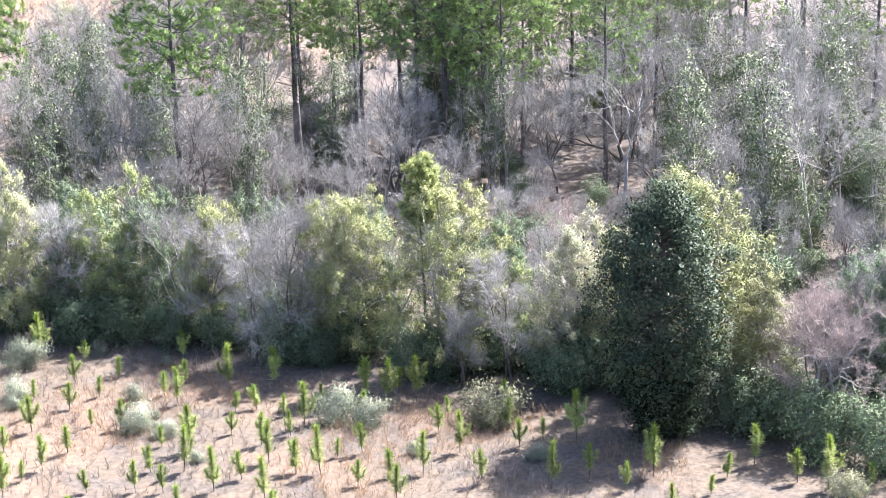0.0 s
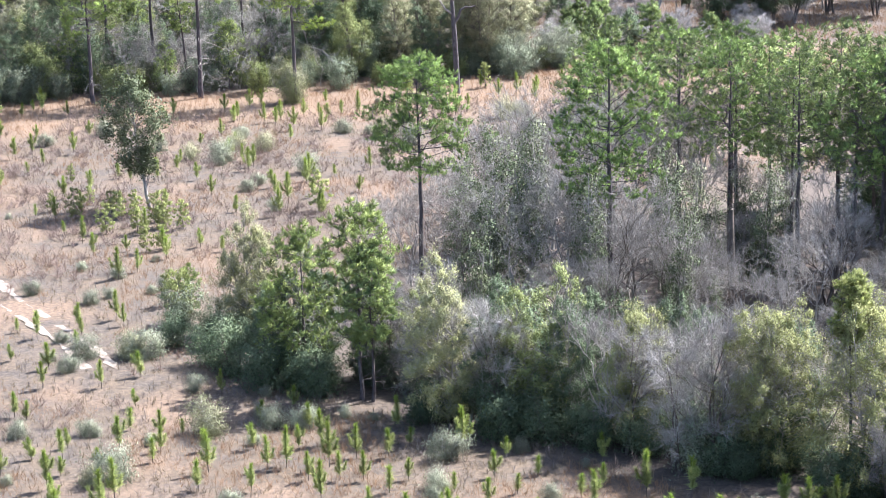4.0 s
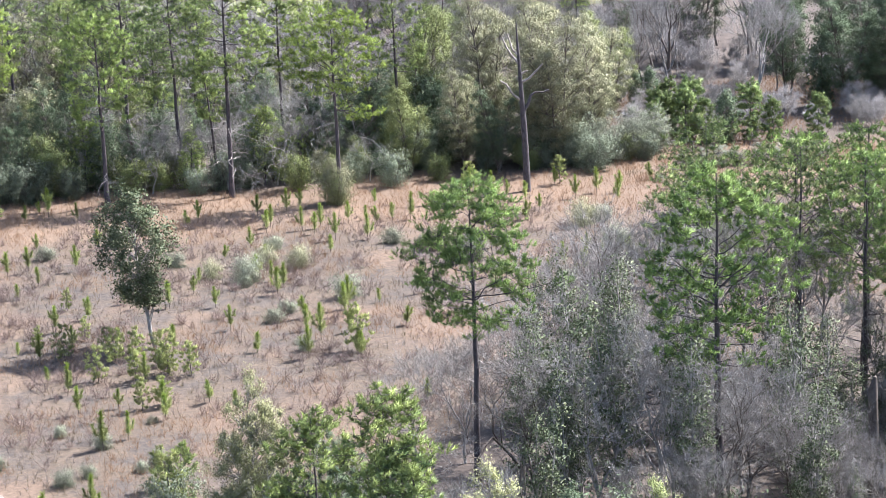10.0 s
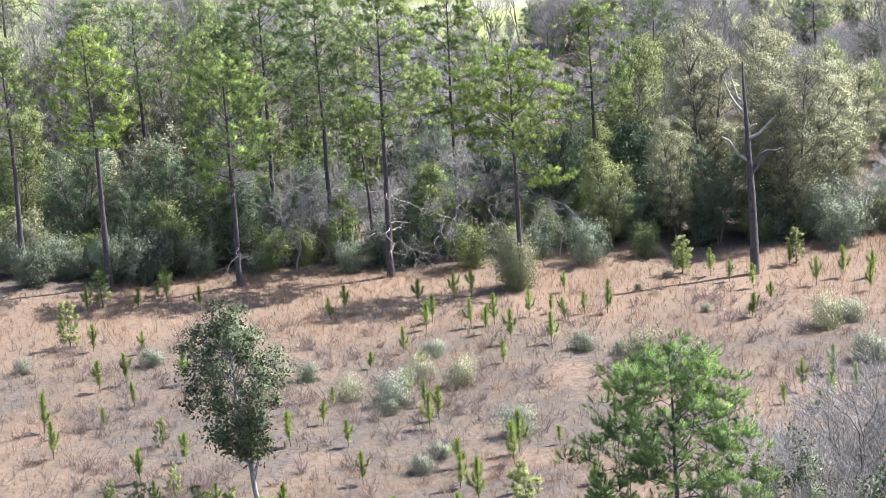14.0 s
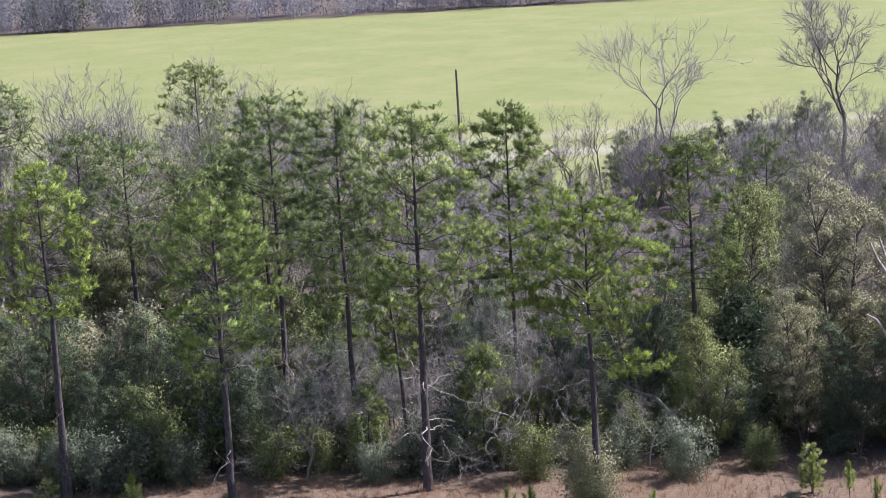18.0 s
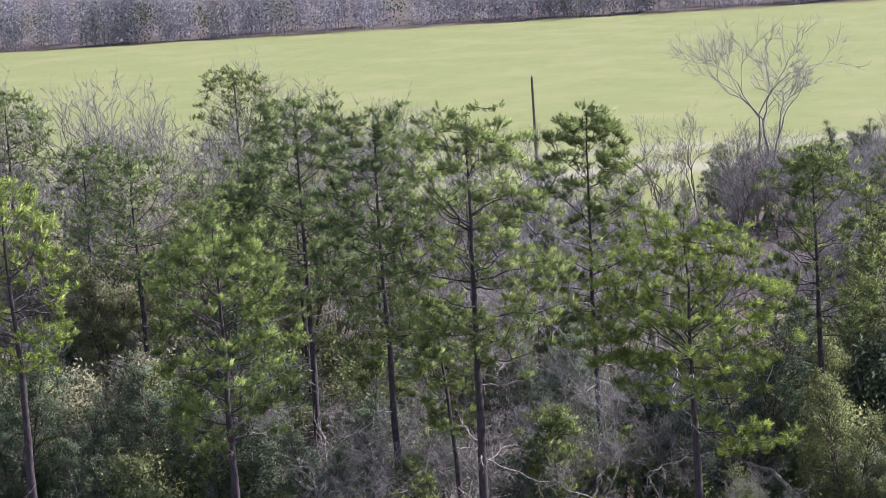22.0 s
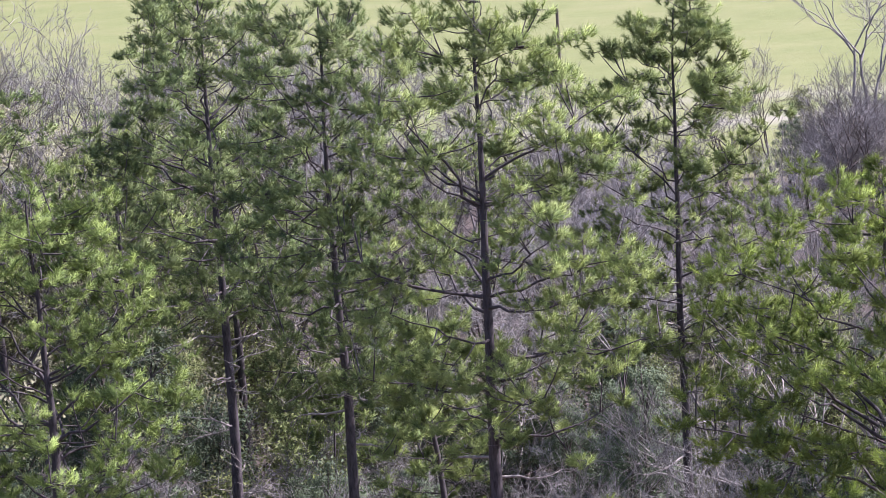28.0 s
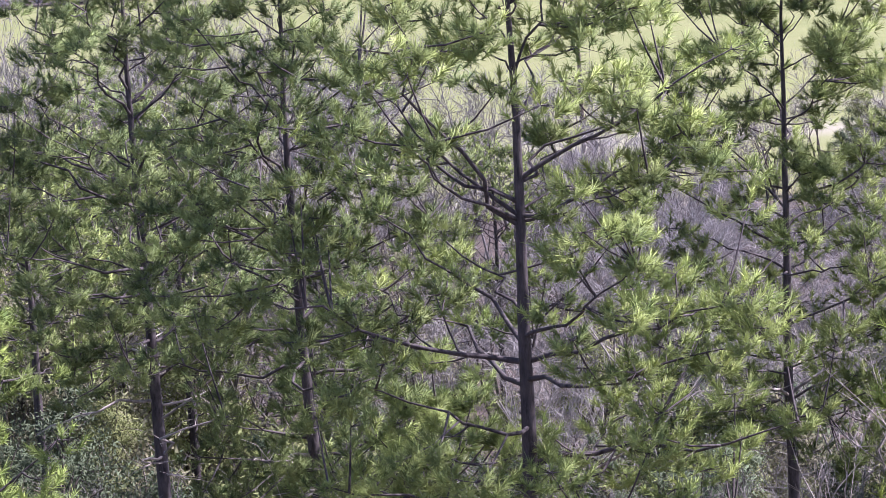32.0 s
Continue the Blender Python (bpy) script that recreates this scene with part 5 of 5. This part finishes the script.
# ---- distant wood beyond the crop ----
def far_wood():
    rng = np.random.default_rng(11)
    wood, twig, green = Soup(), Soup(), Soup()
    for i in range(560):
        x = rng.uniform(-230, 150)
        y = 351 - 0.035 * x + abs(rng.normal(0, 14))
        tall = rng.uniform(9, 15)
        z = h_at(x, y)
        p = np.array([(x, y, z), (x + rng.normal(0, 0.4), y, z + tall * 0.6), (x + rng.normal(0, 0.8), y, z + tall)])
        tube(wood, p, [0.07, 0.05, 0.02], 3)
        if rng.uniform() < 0.12:
            at = np.array([x, y, z + tall * 0.45]) + rng.normal(0, 1, (330, 3)) * [2.0, 2.0, tall * 0.2]
            leaves(green, at, rng, 0.6, 0.32)
        else:
            n = 300
            a = p[0] + (p[2] - p[0]) * rng.uniform(0.05, 1, (n, 1)) + rng.normal(0, 1.2, (n, 3)) * [1, 1, 0.3]
            slivers(twig, a, unit(rng.normal(0, 0.9, (n, 3)) + [0, 0, 0.45]), rng, rng.uniform(0.7, 2.0, (n, 1)), 0.13)
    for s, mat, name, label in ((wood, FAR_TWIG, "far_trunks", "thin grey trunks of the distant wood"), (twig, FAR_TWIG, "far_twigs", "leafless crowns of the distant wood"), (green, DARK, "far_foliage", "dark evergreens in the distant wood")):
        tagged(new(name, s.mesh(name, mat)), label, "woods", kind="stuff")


far_wood()

# ---- meadow: saplings, grey shrubs, grasses ----
YOUNGSTERS = [sapling("young planted pine with upright needle brushes", 1.35 + 0.2 * i, 150 + i, SAPLING_NEEDLE) for i in range(7)]
rng = np.random.default_rng(5)
spots = [*SAPLINGS_A, *SAPLINGS_B, *SAPLINGS_C, *SAPLINGS_D, *SAPLINGS_E, *SAPLINGS_F]
for tries in range(5000):
    if len(spots) >= 320:
        break
    x, y = rng.uniform(-30, 36), rng.uniform(-138, -98 if tries % 4 else 4)
    if in_copse(x, y) or (-30 < x < -18 and y > -74 and rng.uniform() < 0.3) or abs(x) > 0.33 * (y + 215):
        continue
    if min((x - a) ** 2 + (y - b) ** 2 for a, b in spots) > 2.4:
        spots.append((x, y))
for x, y in spots:
    near = rng.uniform(0.8, 1.3)
    plant(YOUNGSTERS[int(rng.integers(0, 7))], x, y, near, rng.uniform(0, 6.28), 0.8)
BIGGER = [pine("bright young pine with full boughs", 4.2, 0.06, 0.12, 1.1, 160 + i, SAPLING_NEEDLE, 0.9, limbs=16, group="larger young pines", dead_limbs=0) for i in range(2)]
for i, (x, y, size) in enumerate([(-1.2, -47.3, 0.8), (-31, -9, 0.8), (-30.5, 1.5, 0.7), (-14.5, -47.5, 0.6), (-16, -45.5, 0.55), (-13.8, -49.5, 0.75), (-12.3, -50.5, 0.6), (-12.8, -77, 0.95), (-13.5, -72, 0.6), (11.7, 1.5, 0.7), (20, 2, 0.65), (-17.4, -46.2, 0.6), (-19.8, -40.0, 0.42), (-18.0, -44.2, 0.49), (-15.9, -50.6, 0.56), (-20.9, -44.7, 0.63), (-22.9, -41.7, 0.42), (-13.9, -56.4, 0.49), (-15.2, -57.2, 0.56), (-18.3, -50.0, 0.63), (-21.7, -31.2, 0.42), (-13.8, -50.0, 0.49)]):
    plant(BIGGER[i % 2], x, y, size, i * 1.5)
MOUNDS = [leafy("low silvery grey meadow shrub", 1.25, 0.03, 0.95, 170 + i, m, 0.05, 34, 130, (0.085, 0.03), GREY_BARK, "grey shrubs in the meadow", "meadow_shrub", 5, 1.0, -0.4, 0.75, upright=0.9) for i, m in enumerate((SILVER, SILVER, OLIVE))]
for i, (x, y) in enumerate(GREY_SHRUBS):
    plant(MOUNDS[i % 3], x, y, 1.0 + 0.8 * ((i * 3) % 7) / 6, i)
WEEDS = leaf_material("grey_weed_stalks", (0.18, 0.148, 0.138), (0.36, 0.31, 0.29), 0.8, 0.2)
for tries in range(140):
    x, y = rng.uniform(-34, 34), rng.uniform(-135, -60 if tries % 3 else 4)
    if not in_copse(x, y) and abs(x) < 0.33 * (y + 215) and math.hypot(x, y) > 4:
        plant(MOUNDS[tries % 2], x, y, rng.uniform(0.4, 0.95), tries)


def brambles():
    """Low leafless brambles in patches over the meadow: too tangled to count."""
    rng = np.random.default_rng(8)
    s = Soup()
    for i in range(230):
        a, d = rng.uniform(-32, 30), rng.uniform(-130, -4)
        if i % 3:
            a, d = rng.uniform(-30, 22), rng.uniform(-62, -5)
        for q in range(int(rng.integers(2, 8))):
            x, y = a + rng.normal(0, 2.4), d + rng.normal(0, 1.4)
            if in_copse(x, y) or abs(x) > 0.33 * (y + 215):
                continue
            size = rng.uniform(0.35, 0.95)
            at = np.array([x, y, h_at(x, y)]) + rng.normal(0, 0.16 * size, (16, 3)) * [1, 1, 0]
            ahead = unit(rng.normal(0, 0.55, (16, 3)) + [0, 0, 0.7])
            long = size * rng.uniform(0.7, 1.5, (16, 1))
            slivers(s, at, ahead, rng, long, 0.026)
            for share in (0.3, 0.5, 0.7, 0.9):
                for side in range(2):
                    slivers(s, at + ahead * long * share, unit(ahead + rng.normal(0, 0.6, (16, 3))), rng, long * rng.uniform(0.3, 0.6, (16, 1)), 0.018)
    tagged(new("brambles", s.mesh("brambles", BRAMBLE)), "mauve-grey leafless brambles in low patches over the meadow", "brambles", kind="stuff")


brambles()


def grasses():
    rng = np.random.default_rng(9)
    n = 96000
    x, y = rng.uniform(-48, 52, n), rng.uniform(-146, 9, n)
    x[80000:], y[80000:] = rng.uniform(26, 76, 16000), rng.uniform(0, 48, 16000)
    y[:80000:5] = rng.uniform(-140, -92, 16000)
    hollow = np.arange(n) >= 80000
    patch = np.array([noise.noise((a * 0.11, b * 0.11, 0.0)) + 0.45 * noise.noise((a * 0.42, b * 0.3, 4.0)) for a, b in zip(x, y)])
    band = patch + 0.35 * smooth_step(-16, 0, y)
    keep = ~in_copse(x, y) & (np.abs(x) < 0.34 * (y + 215)) & (hollow | (y < wood_edge(x) + 1)) & (rng.uniform(0, 1, n) < 0.4 + 1.1 * np.clip(band + 0.2, 0, 1))
    keep &= ~((np.abs(x + 22.9 + 0.37 * (y + 72.4)) < 1.5) & (y < -48) & (y > -86))
    for name, mat, pick, label in (("dry_grass", STRAW, band < 0.14, "straw-coloured dry grass of the meadow"), ("broom_grass", RUST, band >= 0.14, "rust-coloured broom grass of the meadow"), ("weed_stalks", WEEDS, (band < 0.02) & (rng.uniform(0, 1, n) < 0.55), "grey-mauve dry weed stalks of the meadow")):
        k = keep & pick
        at = np.stack([x[k], y[k], land(x[k], y[k]) - 0.03], -1)
        s = Soup()
        size = {"dry_grass": 0.36, "broom_grass": 0.52}.get(name, 0.6)
        needles(s, at, np.tile([0.0, 0.0, 1.0], (len(at), 1)), rng, 9, size, 0.016, 0.5)
        tagged(new(name, s.mesh(name, mat)), label, "grass", kind="stuff")


grasses()
